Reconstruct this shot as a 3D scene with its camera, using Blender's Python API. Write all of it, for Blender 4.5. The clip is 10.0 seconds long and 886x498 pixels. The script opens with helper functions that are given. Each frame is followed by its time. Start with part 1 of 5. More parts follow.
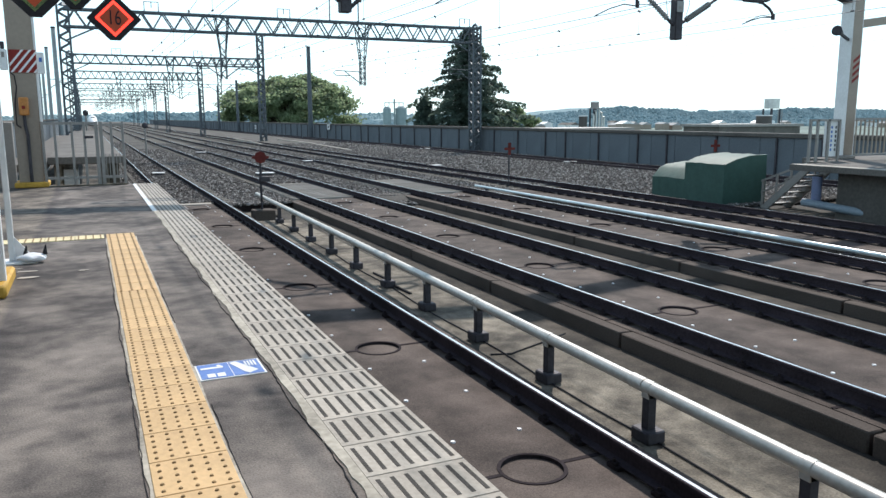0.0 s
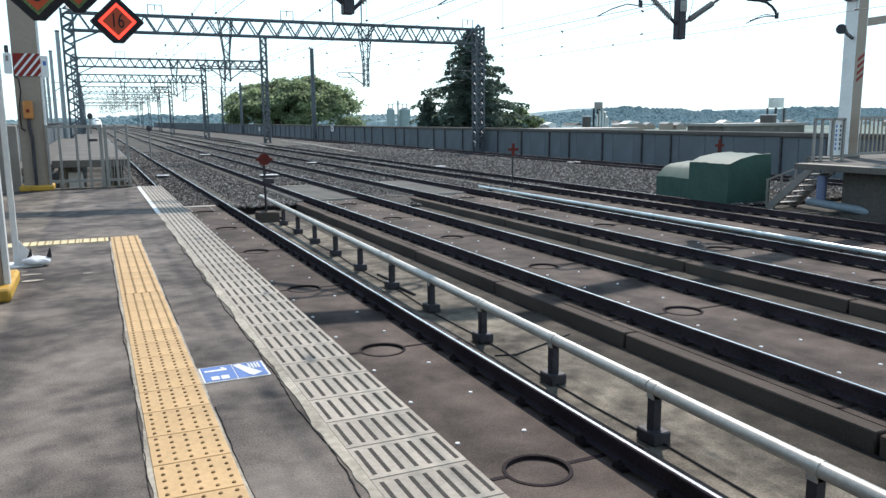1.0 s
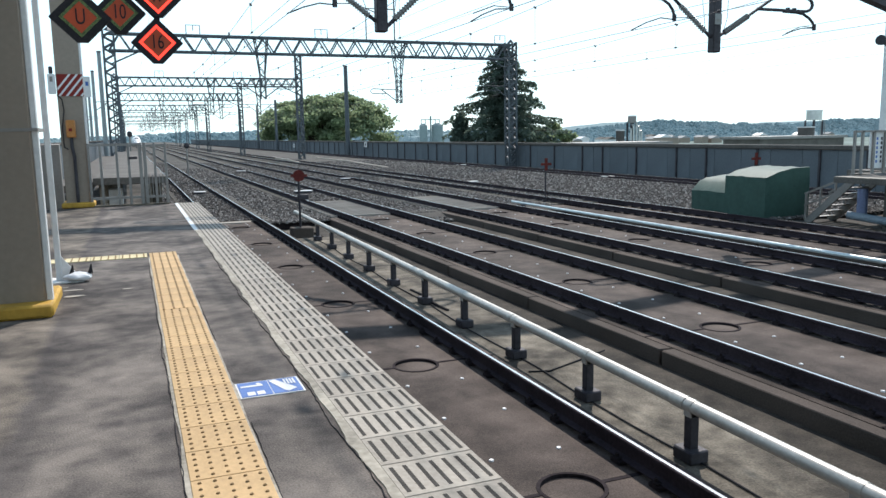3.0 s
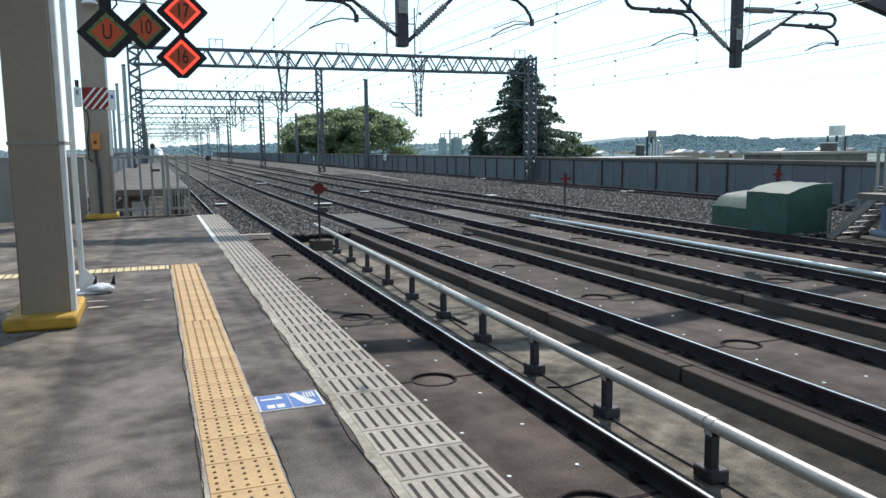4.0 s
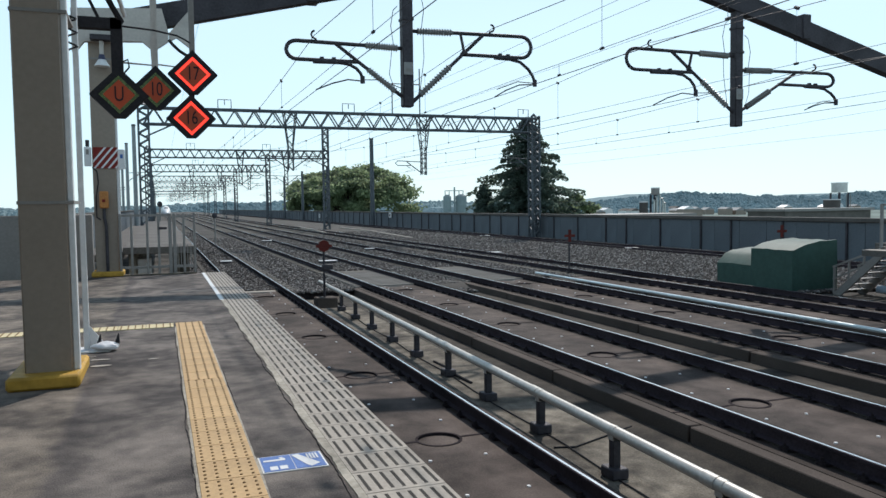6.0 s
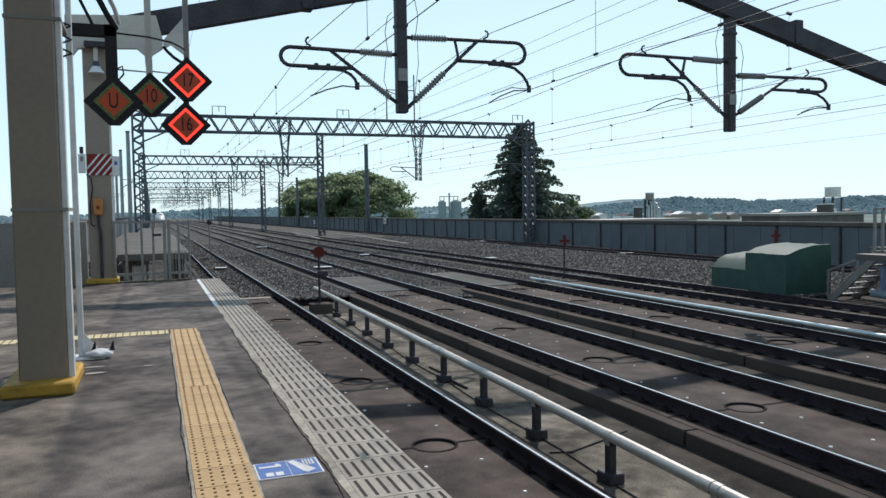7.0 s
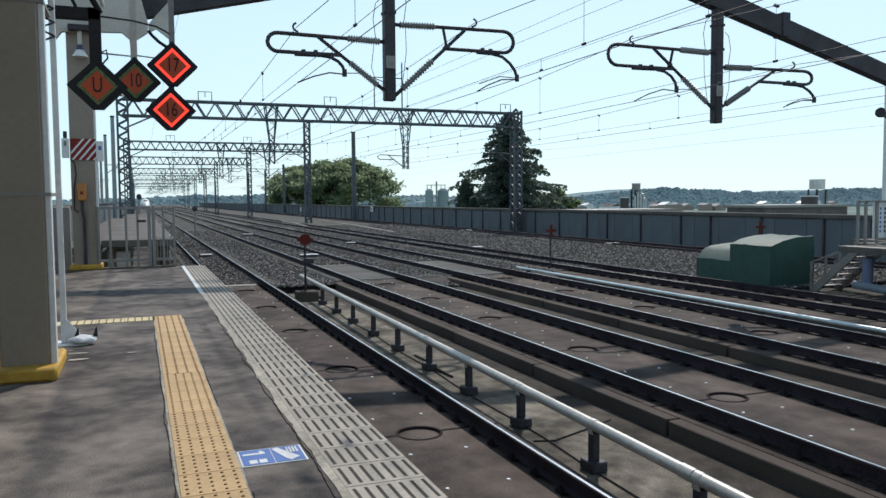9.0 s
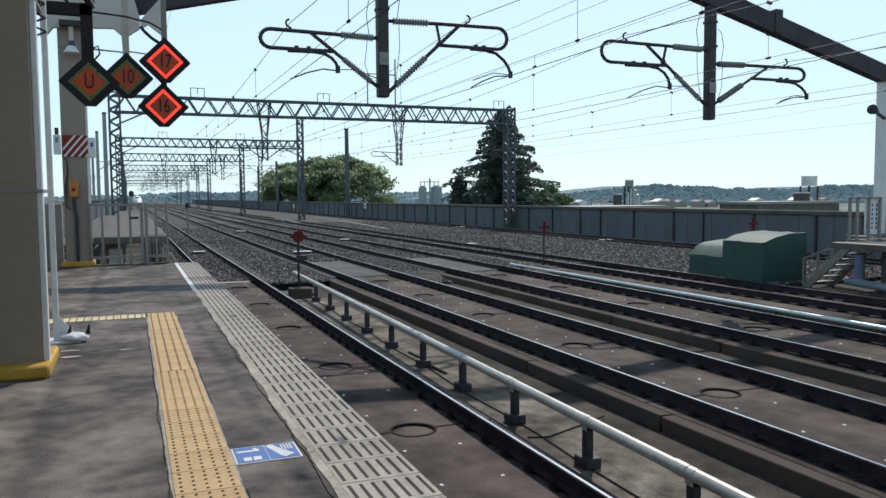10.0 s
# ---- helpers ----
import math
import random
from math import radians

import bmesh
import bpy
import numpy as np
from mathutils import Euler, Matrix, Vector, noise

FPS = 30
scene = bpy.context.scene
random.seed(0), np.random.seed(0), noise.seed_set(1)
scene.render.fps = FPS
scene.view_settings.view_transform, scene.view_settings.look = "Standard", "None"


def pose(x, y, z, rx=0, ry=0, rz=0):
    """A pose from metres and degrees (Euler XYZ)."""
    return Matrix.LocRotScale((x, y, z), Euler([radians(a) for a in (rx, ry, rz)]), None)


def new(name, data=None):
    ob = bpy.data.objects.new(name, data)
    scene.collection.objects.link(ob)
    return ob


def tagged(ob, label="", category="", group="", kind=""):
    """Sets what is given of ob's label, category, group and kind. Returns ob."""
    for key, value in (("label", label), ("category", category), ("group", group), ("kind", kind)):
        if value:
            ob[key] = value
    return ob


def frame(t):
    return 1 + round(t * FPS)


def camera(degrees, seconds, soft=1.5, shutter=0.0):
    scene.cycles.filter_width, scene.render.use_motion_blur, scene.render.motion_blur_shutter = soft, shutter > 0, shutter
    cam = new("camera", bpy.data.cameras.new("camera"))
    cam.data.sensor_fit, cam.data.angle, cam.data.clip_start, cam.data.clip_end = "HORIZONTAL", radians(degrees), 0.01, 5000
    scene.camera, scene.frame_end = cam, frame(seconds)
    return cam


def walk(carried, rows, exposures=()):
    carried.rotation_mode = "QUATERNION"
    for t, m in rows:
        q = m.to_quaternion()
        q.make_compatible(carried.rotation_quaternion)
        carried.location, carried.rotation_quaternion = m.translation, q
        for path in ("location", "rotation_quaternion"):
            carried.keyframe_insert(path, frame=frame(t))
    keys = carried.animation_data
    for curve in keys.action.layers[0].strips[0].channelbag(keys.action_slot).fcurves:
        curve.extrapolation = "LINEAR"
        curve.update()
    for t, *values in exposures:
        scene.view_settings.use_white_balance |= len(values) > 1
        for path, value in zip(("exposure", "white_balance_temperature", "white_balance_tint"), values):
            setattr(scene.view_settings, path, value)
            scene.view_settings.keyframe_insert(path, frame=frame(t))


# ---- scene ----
cam = camera(59.5, 10.0)
PATH = [
    (0, pose(0.008, 0.005, 1.320, 80.35, 0.18, -24.52)),
    (0.5, pose(0.010, 0.007, 1.319, 80.31, 0.30, -24.46)),
    (1, pose(0.016, 0.014, 1.319, 80.43, 0.51, -24.26)),
    (1.5, pose(0.018, 0.016, 1.321, 80.68, 0.81, -23.89)),
    (2, pose(0.017, 0.014, 1.322, 81.01, 0.99, -23.30)),
    (2.5, pose(0.015, 0.012, 1.325, 81.33, 1.02, -22.54)),
    (4, pose(-0.004, 0.005, 1.342, 82.56, 0.66, -20.48)),
    (4.5, pose(-0.002, 0.004, 1.349, 83.77, 0.51, -19.73)),
    (5, pose(-0.005, 0.002, 1.351, 85.13, 0.59, -19.71)),
    (5.5, pose(-0.007, -0.001, 1.353, 86.13, 0.67, -19.91)),
    (7, pose(-0.013, -0.011, 1.352, 87.18, 0.95, -20.52)),
    (7.5, pose(-0.012, -0.014, 1.351, 87.04, 1.04, -20.67)),
    (8, pose(-0.009, -0.015, 1.351, 86.81, 1.02, -20.89)),
    (8.5, pose(-0.008, -0.016, 1.352, 86.54, 0.72, -21.16)),
    (9, pose(-0.006, -0.012, 1.352, 86.33, 0.42, -21.47)),
    (9.5, pose(-0.009, -0.007, 1.352, 86.18, 0.19, -21.72)),
    (10, pose(-0.009, -0.004, 1.350, 86.09, 0.44, -21.96)),
]
walk(cam, PATH, [(0, 0.13), (2.5, 0.09), (4.0, -0.04), (4.5, -0.12), (5.0, -0.26), (5.5, -0.36), (7.0, -0.48), (10, -0.48)])

# ---- light ----
world = bpy.data.worlds.new("sky")
scene.world = world
world.use_nodes = True
sky = world.node_tree.nodes.new("ShaderNodeTexSky")
sky.sky_type, sky.sun_disc = "NISHITA", False
SUN_EL, SUN_AZ = radians(46), radians(35)          # azimuth from +y towards +x
sky.sun_elevation, sky.sun_rotation = SUN_EL, SUN_AZ
sky.dust_density, sky.air_density, sky.ozone_density = 0.4, 1.0, 2.0
haze = world.node_tree.nodes.new("ShaderNodeMix")          # thin bright haze over the whole sky
haze.data_type = "RGBA"
haze.inputs[0].default_value = 0.65
haze.inputs[7].default_value = (8.45, 11.4, 12.7, 1)
# the haze is thick at the horizon and thins out towards the zenith
way, split, thin = (world.node_tree.nodes.new(k) for k in ("ShaderNodeTexCoord", "ShaderNodeSeparateXYZ", "ShaderNodeMapRange"))
thin.inputs["From Min"].default_value, thin.inputs["From Max"].default_value = 0.22, 0.85
thin.inputs["To Min"].default_value, thin.inputs["To Max"].default_value = 0.7, 0.05
world.node_tree.links.new(way.outputs["Generated"], split.inputs[0])
world.node_tree.links.new(split.outputs[2], thin.inputs["Value"])
world.node_tree.links.new(thin.outputs[0], haze.inputs[0])
world.node_tree.links.new(sky.outputs[0], haze.inputs[6])
world.node_tree.links.new(haze.outputs[2], world.node_tree.nodes["Background"].inputs[0])
world.node_tree.nodes["Background"].inputs[1].default_value = 0.135
sun = new("sun", bpy.data.lights.new("sun", "SUN"))
sun.data.energy, sun.data.angle, sun.data.color = 4.6, radians(0.7), (1, 0.94, 0.88)
sun_way = Vector((math.sin(SUN_AZ) * math.cos(SUN_EL), math.cos(SUN_AZ) * math.cos(SUN_EL), math.sin(SUN_EL)))
sun.rotation_euler = sun_way.to_track_quat("Z", "Y").to_euler()


# ---- materials ----
def mat(name, col, rough=0.7, metal=0.0, spec=0.0, vary=0.25, grain=30.0, stain=0.6, bump=0.15, emit=None, col2=None, piece=0.0):
    """A surface with grain and broad stains. vary: how far the colour goes; grain, stain: noise per metre."""
    m = bpy.data.materials.new(name)
    m.use_nodes = True
    nt = m.node_tree
    n, l = nt.nodes, nt.links
    bs = n["Principled BSDF"]
    bs.inputs["Specular IOR Level"].default_value = spec or (0.5 if rough < 0.6 else 0.22)
    bs.inputs["Roughness"].default_value, bs.inputs["Metallic"].default_value = rough, metal
    tc = n.new("ShaderNodeTexCoord")
    a, b = n.new("ShaderNodeTexNoise"), n.new("ShaderNodeTexNoise")
    a.inputs["Scale"].default_value, b.inputs["Scale"].default_value = grain, stain
    a.inputs["Detail"].default_value, b.inputs["Detail"].default_value = 4, 6
    l.new(tc.outputs["Object"], a.inputs["Vector"]), l.new(tc.outputs["Object"], b.inputs["Vector"])
    mix = n.new("ShaderNodeMix")
    mix.data_type = "FLOAT"
    mix.inputs[0].default_value = 0.55
    l.new(a.outputs[0], mix.inputs[2]), l.new(b.outputs[0], mix.inputs[3])
    src = mix.outputs[0]
    if piece:
        oi, ma = n.new("ShaderNodeObjectInfo"), n.new("ShaderNodeMath")
        ma.operation = "MULTIPLY_ADD"
        l.new(oi.outputs["Random"], ma.inputs[0])
        ma.inputs[1].default_value = piece
        l.new(src, ma.inputs[2])
        src = ma.outputs[0]
    ramp = n.new("ShaderNodeValToRGB")
    c2 = col2 or tuple(c * (1 + vary) for c in col)
    c1 = tuple(c * (1 - vary) for c in col)
    ramp.color_ramp.elements[0].position, ramp.color_ramp.elements[1].position = 0.36, 0.64 + piece
    ramp.color_ramp.elements[0].color, ramp.color_ramp.elements[1].color = (*c1, 1), (*c2, 1)
    l.new(src, ramp.inputs[0]), l.new(ramp.outputs[0], bs.inputs["Base Color"])
    if bump:
        bp = n.new("ShaderNodeBump")
        bp.inputs["Strength"].default_value, bp.inputs["Distance"].default_value = bump, 0.01
        l.new(a.outputs[0], bp.inputs["Height"]), l.new(bp.outputs[0], bs.inputs["Normal"])
    if emit:
        bs.inputs["Emission Color"].default_value, bs.inputs["Emission Strength"].default_value = (*emit[0], 1), emit[1]
    return m


def blotched(name, stops, blotch, grain, bump):
    """Weathered paving: three tones in ragged blotches, under a fine speckle."""
    m = mat(name, stops[1], 0.9, vary=0.2, grain=grain, stain=blotch, bump=bump)
    n, l = m.node_tree.nodes, m.node_tree.links
    ramp, mixer = n["Color Ramp"], n.new("ShaderNodeMix")
    tc, big, big2 = n["Texture Coordinate"], n.new("ShaderNodeTexNoise"), n.new("ShaderNodeTexNoise")
    big.inputs["Scale"].default_value, big.inputs["Detail"].default_value, big.inputs["Distortion"].default_value = blotch, 9, 0.9
    big2.inputs["Scale"].default_value, big2.inputs["Detail"].default_value = blotch * 4.5, 7
    l.new(tc.outputs["Object"], big.inputs["Vector"]), l.new(tc.outputs["Object"], big2.inputs["Vector"])
    avg = n.new("ShaderNodeMix")
    avg.inputs[0].default_value = 0.45
    l.new(big.outputs[0], avg.inputs[2]), l.new(big2.outputs[0], avg.inputs[3])
    tone = n.new("ShaderNodeValToRGB")
    cr = tone.color_ramp
    cr.elements[0].position, cr.elements[1].position = 0.4, 0.62
    cr.elements[0].color, cr.elements[1].color = (*stops[0], 1), (*stops[2], 1)
    cr.elements.new(0.5).color = (*stops[1], 1)
    l.new(avg.outputs[0], tone.inputs[0])
    ramp.color_ramp.elements[0].position, ramp.color_ramp.elements[1].position = 0.39, 0.62
    ramp.color_ramp.elements[0].color, ramp.color_ramp.elements[1].color = (0.6, 0.6, 0.6, 1), (1.4, 1.4, 1.37, 1)
    mixer.data_type, mixer.blend_type = "RGBA", "MULTIPLY"
    mixer.inputs[0].default_value = 1.0
    l.new(tone.outputs[0], mixer.inputs[6]), l.new(ramp.outputs[0], mixer.inputs[7])
    l.new(mixer.outputs[2], n["Principled BSDF"].inputs["Base Color"])
    return m


ASPHALT = blotched("platform_asphalt", ((0.066, 0.058, 0.057), (0.12, 0.105, 0.098), (0.182, 0.159, 0.144)), 1.5, 110, 0.35)
# a dark streak that runs along beside the columns, with paler, warmer asphalt behind it
n, l = ASPHALT.node_tree.nodes, ASPHALT.node_tree.links
sep, wander, dist, band, over = (n.new("ShaderNode" + k) for k in ("SeparateXYZ", "TexNoise", "Math", "ValToRGB", "Mix"))
l.new(n["Texture Coordinate"].outputs["Object"], sep.inputs[0]), l.new(n["Texture Coordinate"].outputs["Object"], wander.inputs["Vector"])
wander.inputs["Scale"].default_value, wander.inputs["Detail"].default_value = 2.2, 6
dist.operation = "MULTIPLY_ADD"
l.new(wander.outputs[0], dist.inputs[0]), l.new(sep.outputs[0], dist.inputs[2])
dist.inputs[1].default_value = 0.22
cr = band.color_ramp
cr.elements[0].position, cr.elements[0].color = 0.46, (1.16, 1.13, 1.04, 1)
cr.elements[1].position, cr.elements[1].color = 0.68, (1, 1, 1, 1)
cr.elements.new(0.53).color = (0.66, 0.66, 0.69, 1)
cr.elements.new(0.58).color = (0.7, 0.7, 0.72, 1)
along = n.new("ShaderNodeMath")
along.operation = "SUBTRACT"
along.inputs[1].default_value = 1.02
l.new(dist.outputs[0], along.inputs[0]), l.new(along.outputs[0], band.inputs[0])
over.data_type, over.blend_type = "RGBA", "MULTIPLY"
over.inputs[0].default_value = 1.0
old = n["Principled BSDF"].inputs["Base Color"].links[0].from_socket
l.new(old, over.inputs[6]), l.new(band.outputs[0], over.inputs[7])
l.new(over.outputs[2], n["Principled BSDF"].inputs["Base Color"])
TILE_Y = mat("yellow_tile", (0.54, 0.365, 0.19), 0.7, vary=0.2, grain=40, stain=2.0, piece=0.15)
TILE_W = mat("pale_tile", (0.365, 0.33, 0.285), 0.7, vary=0.3, grain=40, stain=2.0, piece=0.15)
MORTAR = mat("mortar", (0.36, 0.33, 0.28), 0.9, vary=0.35, grain=25, stain=3)
SLOT = mat("black_grip", (0.037, 0.036, 0.04), 0.9, spec=0.06)
GRIPBAR = mat("worn_black_grip", (0.075, 0.07, 0.066), 0.9, spec=0.06, vary=0.35, grain=60, stain=2.0)
CONCRETE = blotched("track_concrete", ((0.06, 0.051, 0.042), (0.13, 0.112, 0.09), (0.22, 0.192, 0.155)), 0.9, 45, 0.7)
SLAB = blotched("slab_concrete", ((0.046, 0.036, 0.032), (0.078, 0.061, 0.054), (0.116, 0.092, 0.081)), 0.6, 80, 0.4)
DRAIN = blotched("dark_drain_concrete", ((0.026, 0.022, 0.019), (0.046, 0.039, 0.032), (0.075, 0.063, 0.052)), 0.8, 60, 0.4)
CURB = mat("curb_concrete", (0.082, 0.066, 0.057), 0.9, vary=0.3, grain=50, stain=0.8, bump=0.3)
RUST = mat("rail_rust", (0.036, 0.028, 0.035), 0.85, spec=0.15, vary=0.4, grain=30, stain=2)
STEEL = mat("rail_head", (0.62, 0.62, 0.64), 0.22, 1.0, vary=0.1, grain=8, stain=2, bump=0.02)
GALV = mat("galvanised_steel", (0.5, 0.51, 0.5), 0.38, 0.85, vary=0.15, grain=20, stain=2, bump=0.05)
RAILPAINT = mat("weathered_pale_pipe", (0.5, 0.48, 0.44), 0.42, 0.35, vary=0.15, grain=20, stain=2, bump=0.05)
PALETIE = mat("pale_tie", (0.33, 0.3, 0.27), 0.85, vary=0.3, grain=20, stain=2, piece=0.2)
DARK = mat("dark_steel", (0.058, 0.054, 0.062), 0.6, 0.3, vary=0.3, grain=20, stain=2)
CATSTEEL = mat("weathered_steel", (0.1, 0.115, 0.13), 0.6, 0.4, vary=0.25, grain=10, stain=0.5)
CREAM = mat("column_paint", (0.275, 0.222, 0.178), 0.5, vary=0.1, grain=20, stain=1.2, bump=0.05)
WHITE = mat("white_paint", (0.72, 0.72, 0.72), 0.45, vary=0.1, grain=20, stain=1.5, bump=0.03)
GREYP = mat("grey_paint", (0.24, 0.225, 0.21), 0.5, vary=0.15, grain=20, stain=1.5, bump=0.05)
PALEP = mat("pale_bracket_paint", (0.5, 0.46, 0.42), 0.5, vary=0.12, grain=20, stain=1.5, bump=0.05)
YPAINT = mat("yellow_paint", (0.5, 0.29, 0.05), 0.6, vary=0.2, grain=20, stain=4)
WALLM = mat("wall_panel", (0.12, 0.14, 0.16), 0.75, vary=0.18, grain=12, stain=0.35, bump=0.05, piece=0.1)
WALLCAP = mat("wall_cap", (0.1, 0.092, 0.085), 0.8, vary=0.25, grain=12, stain=0.5)
STONE = mat("ballast_ground", (0.085, 0.079, 0.072), 0.95, vary=0.6, grain=26, stain=0.5, bump=1.0)
GREEN = mat("green_tarpaulin", (0.04, 0.086, 0.073), 0.6, vary=0.15, grain=8, stain=1.5, bump=0.08)
SIGNORANGE = mat("sign_orange", (0.5, 0.07, 0.02), 0.5, vary=0.1)
RED = mat("red_paint", (0.22, 0.025, 0.02), 0.6, vary=0.15)
DULLRED = mat("dull_red_paint", (0.12, 0.022, 0.018), 0.75, vary=0.3, grain=20, stain=4)
BLUE = mat("blue_film", (0.05, 0.14, 0.42), 0.5, vary=0.12)
LEDRED = mat("led_red", (0.9, 0.06, 0.03), 0.4, vary=0.4, grain=160, emit=((1.0, 0.05, 0.03), 1.9))
LEDOFF = mat("led_off", (0.1, 0.15, 0.05), 0.4, vary=0.95, grain=150, stain=60)
PORC = mat("porcelain", (0.24, 0.24, 0.235), 0.35, vary=0.1)
BARK = mat("bark", (0.07, 0.055, 0.04), 0.9, vary=0.4, grain=15)
# leaf greens lightened beyond real foliage, with the distance haze mixed in
LEAF = mat("leaf", (0.25, 0.31, 0.18), 0.6, vary=0.45, grain=3, stain=0.35, bump=0)
LEAFD = mat("conifer_leaf", (0.11, 0.15, 0.12), 0.6, vary=0.45, grain=3, stain=0.35, bump=0)
LAND = mat("far_land", (0.16, 0.2, 0.18), 0.95, vary=0.4, grain=0.05, stain=0.008, bump=0)
ROOF = mat("far_roof", (0.3, 0.3, 0.3), 0.8, vary=0.2, grain=1, stain=0.1, piece=0.4)
for leafy in (LEAF, LEAFD):                            # thin leaves let some light through
    nodes, links = leafy.node_tree.nodes, leafy.node_tree.links
    thin, both = nodes.new("ShaderNodeBsdfTranslucent"), nodes.new("ShaderNodeMixShader")
    links.new(nodes["Color Ramp"].outputs[0], thin.inputs[0])
    both.inputs[0].default_value = 0.68
    links.new(nodes["Principled BSDF"].outputs[0], both.inputs[1]), links.new(thin.outputs[0], both.inputs[2])
    links.new(both.outputs[0], nodes["Material Output"].inputs[0])
DECK = mat("deck_concrete", (0.13, 0.12, 0.11), 0.9, vary=0.3, grain=20, stain=1)
TILE_C = mat("pale_yellow_tile", (0.62, 0.53, 0.32), 0.65, vary=0.2, grain=40, stain=2.0, piece=0.15)
WATERPIPE = mat("pale_pipe", (0.6, 0.68, 0.7), 0.28, 0.3, vary=0.15, grain=10, stain=1)
WORN = mat("worn_tile", (0.25, 0.165, 0.08), 0.8, vary=0.4, grain=60, stain=3)
STAIN = mat("oily_rubber", (0.034, 0.028, 0.03), 0.95, spec=0.04, vary=0.4, grain=25, stain=3)
PALEMAST = mat("pale_mast", (0.3, 0.33, 0.34), 0.6, vary=0.15, grain=5, stain=0.5)
SLEEPER = mat("sleeper", (0.2, 0.18, 0.155), 0.9, vary=0.3, grain=20, stain=2, piece=0.2)


# ---- builders ----
def thing(name, loc, label, category, group="", kind=""):
    ob = new(name)
    ob.location = loc
    return tagged(ob, label, category, group, kind)


def root_of(ob):
    while ob.parent:
        ob = ob.parent
    return ob


def smooth_by_angle(me, deg=40):
    me.polygons.foreach_set("use_smooth", [True] * len(me.polygons))
    me.set_sharp_from_angle(angle=radians(deg))


def part(name, bm, material, parent=None, label=""):
    """Link a bmesh given in world metres as one mesh object, under a thing or a part."""
    if parent is not None:
        bmesh.ops.translate(bm, verts=bm.verts, vec=-Vector(root_of(parent).location))
    me = bpy.data.meshes.new(name)
    bm.to_mesh(me)
    bm.free()
    smooth_by_angle(me)
    for m in material if isinstance(material, (list, tuple)) else [material]:
        me.materials.append(m)
    ob = new(name, me)
    if parent is not None:
        ob.parent = parent
    if label:
        ob["label"] = label
    return ob


def solo(name, bm, material, loc, label, category, group="", kind=""):
    """A thing that is one single mesh, with its origin at loc."""
    bmesh.ops.translate(bm, verts=bm.verts, vec=-Vector(loc))
    ob = part(name, bm, material)
    ob.location = loc
    return tagged(ob, label, category, group, kind)


def box(bm, x0, x1, y0, y1, z0, z1, bevel=0.0):
    vs = [bm.verts.new(p) for p in ((x0, y0, z0), (x1, y0, z0), (x1, y1, z0), (x0, y1, z0), (x0, y0, z1), (x1, y0, z1), (x1, y1, z1), (x0, y1, z1))]
    fs = [bm.faces.new([vs[i] for i in f]) for f in ((3, 2, 1, 0), (4, 5, 6, 7), (0, 1, 5, 4), (1, 2, 6, 5), (2, 3, 7, 6), (3, 0, 4, 7))]
    if bevel:
        bmesh.ops.bevel(bm, geom=list({e for f in fs for e in f.edges}), offset=bevel, segments=1, affect="EDGES")
    return fs


def bx(*a, bevel=0.0):
    bm = bmesh.new()
    box(bm, *a, bevel=bevel)
    return bm


def rod(bm, p, q, r, seg=8, r2=None, caps=True):
    """A round bar from p to q."""
    p, q = Vector(p), Vector(q)
    d = q - p
    m = Matrix.Translation((p + q) / 2) @ d.to_track_quat("Z", "Y").to_matrix().to_4x4()
    bmesh.ops.create_cone(bm, cap_ends=caps, segments=seg, radius1=r, radius2=r if r2 is None else r2, depth=d.length, matrix=m)


def bar(bm, p, q, w, h=None):
    """A square bar from p to q."""
    p, q = Vector(p), Vector(q)
    h = w if h is None else h
    d = q - p
    m = Matrix.Translation((p + q) / 2) @ d.to_track_quat("Z", "Y").to_matrix().to_4x4() @ Matrix.Diagonal((w, h, d.length, 1))
    bmesh.ops.create_cube(bm, size=1, matrix=m)


def tube(bm, pts, r, seg=8):
    """A bent round tube swept through points, in one piece."""
    pts = [Vector(p) for p in pts]
    rings, side = [], None
    for i, p in enumerate(pts):
        a, b = pts[max(0, i - 1)], pts[min(len(pts) - 1, i + 1)]
        d = ((p - a).normalized() + (b - p).normalized()).normalized()
        if side is None:
            side = d.orthogonal().normalized()
        side = (side - d * side.dot(d)).normalized()
        up = d.cross(side)
        rings.append([bm.verts.new(p + (side * math.cos(k * math.tau / seg) + up * math.sin(k * math.tau / seg)) * r) for k in range(seg)])
    for a, b in zip(rings, rings[1:]):
        for k in range(seg):
            bm.faces.new((a[k], a[(k + 1) % seg], b[(k + 1) % seg], b[k]))
    bm.faces.new(rings[0][::-1]), bm.faces.new(rings[-1])


def rods(*runs, r=0.02, seg=8):
    bm = bmesh.new()
    for p, q in runs:
        rod(bm, p, q, r, seg)
    return bm


def prism(bm, outline, place, depth):
    """A flat outline (u, v) pushed back by depth; place(u, v, w) gives the world point."""
    a = [bm.verts.new(place(u, v, 0)) for u, v in outline]
    b = [bm.verts.new(place(u, v, depth)) for u, v in outline]
    bm.faces.new(a), bm.faces.new(b[::-1])
    for i in range(len(a)):
        j = (i + 1) % len(a)
        bm.faces.new((a[j], a[i], b[i], b[j]))
    bmesh.ops.recalc_face_normals(bm, faces=bm.faces)


def piece_mesh(name, bm, material):
    me = bpy.data.meshes.new(name)
    bm.to_mesh(me)
    bm.free()
    for m in material if isinstance(material, (list, tuple)) else [material]:
        me.materials.append(m)
    return me


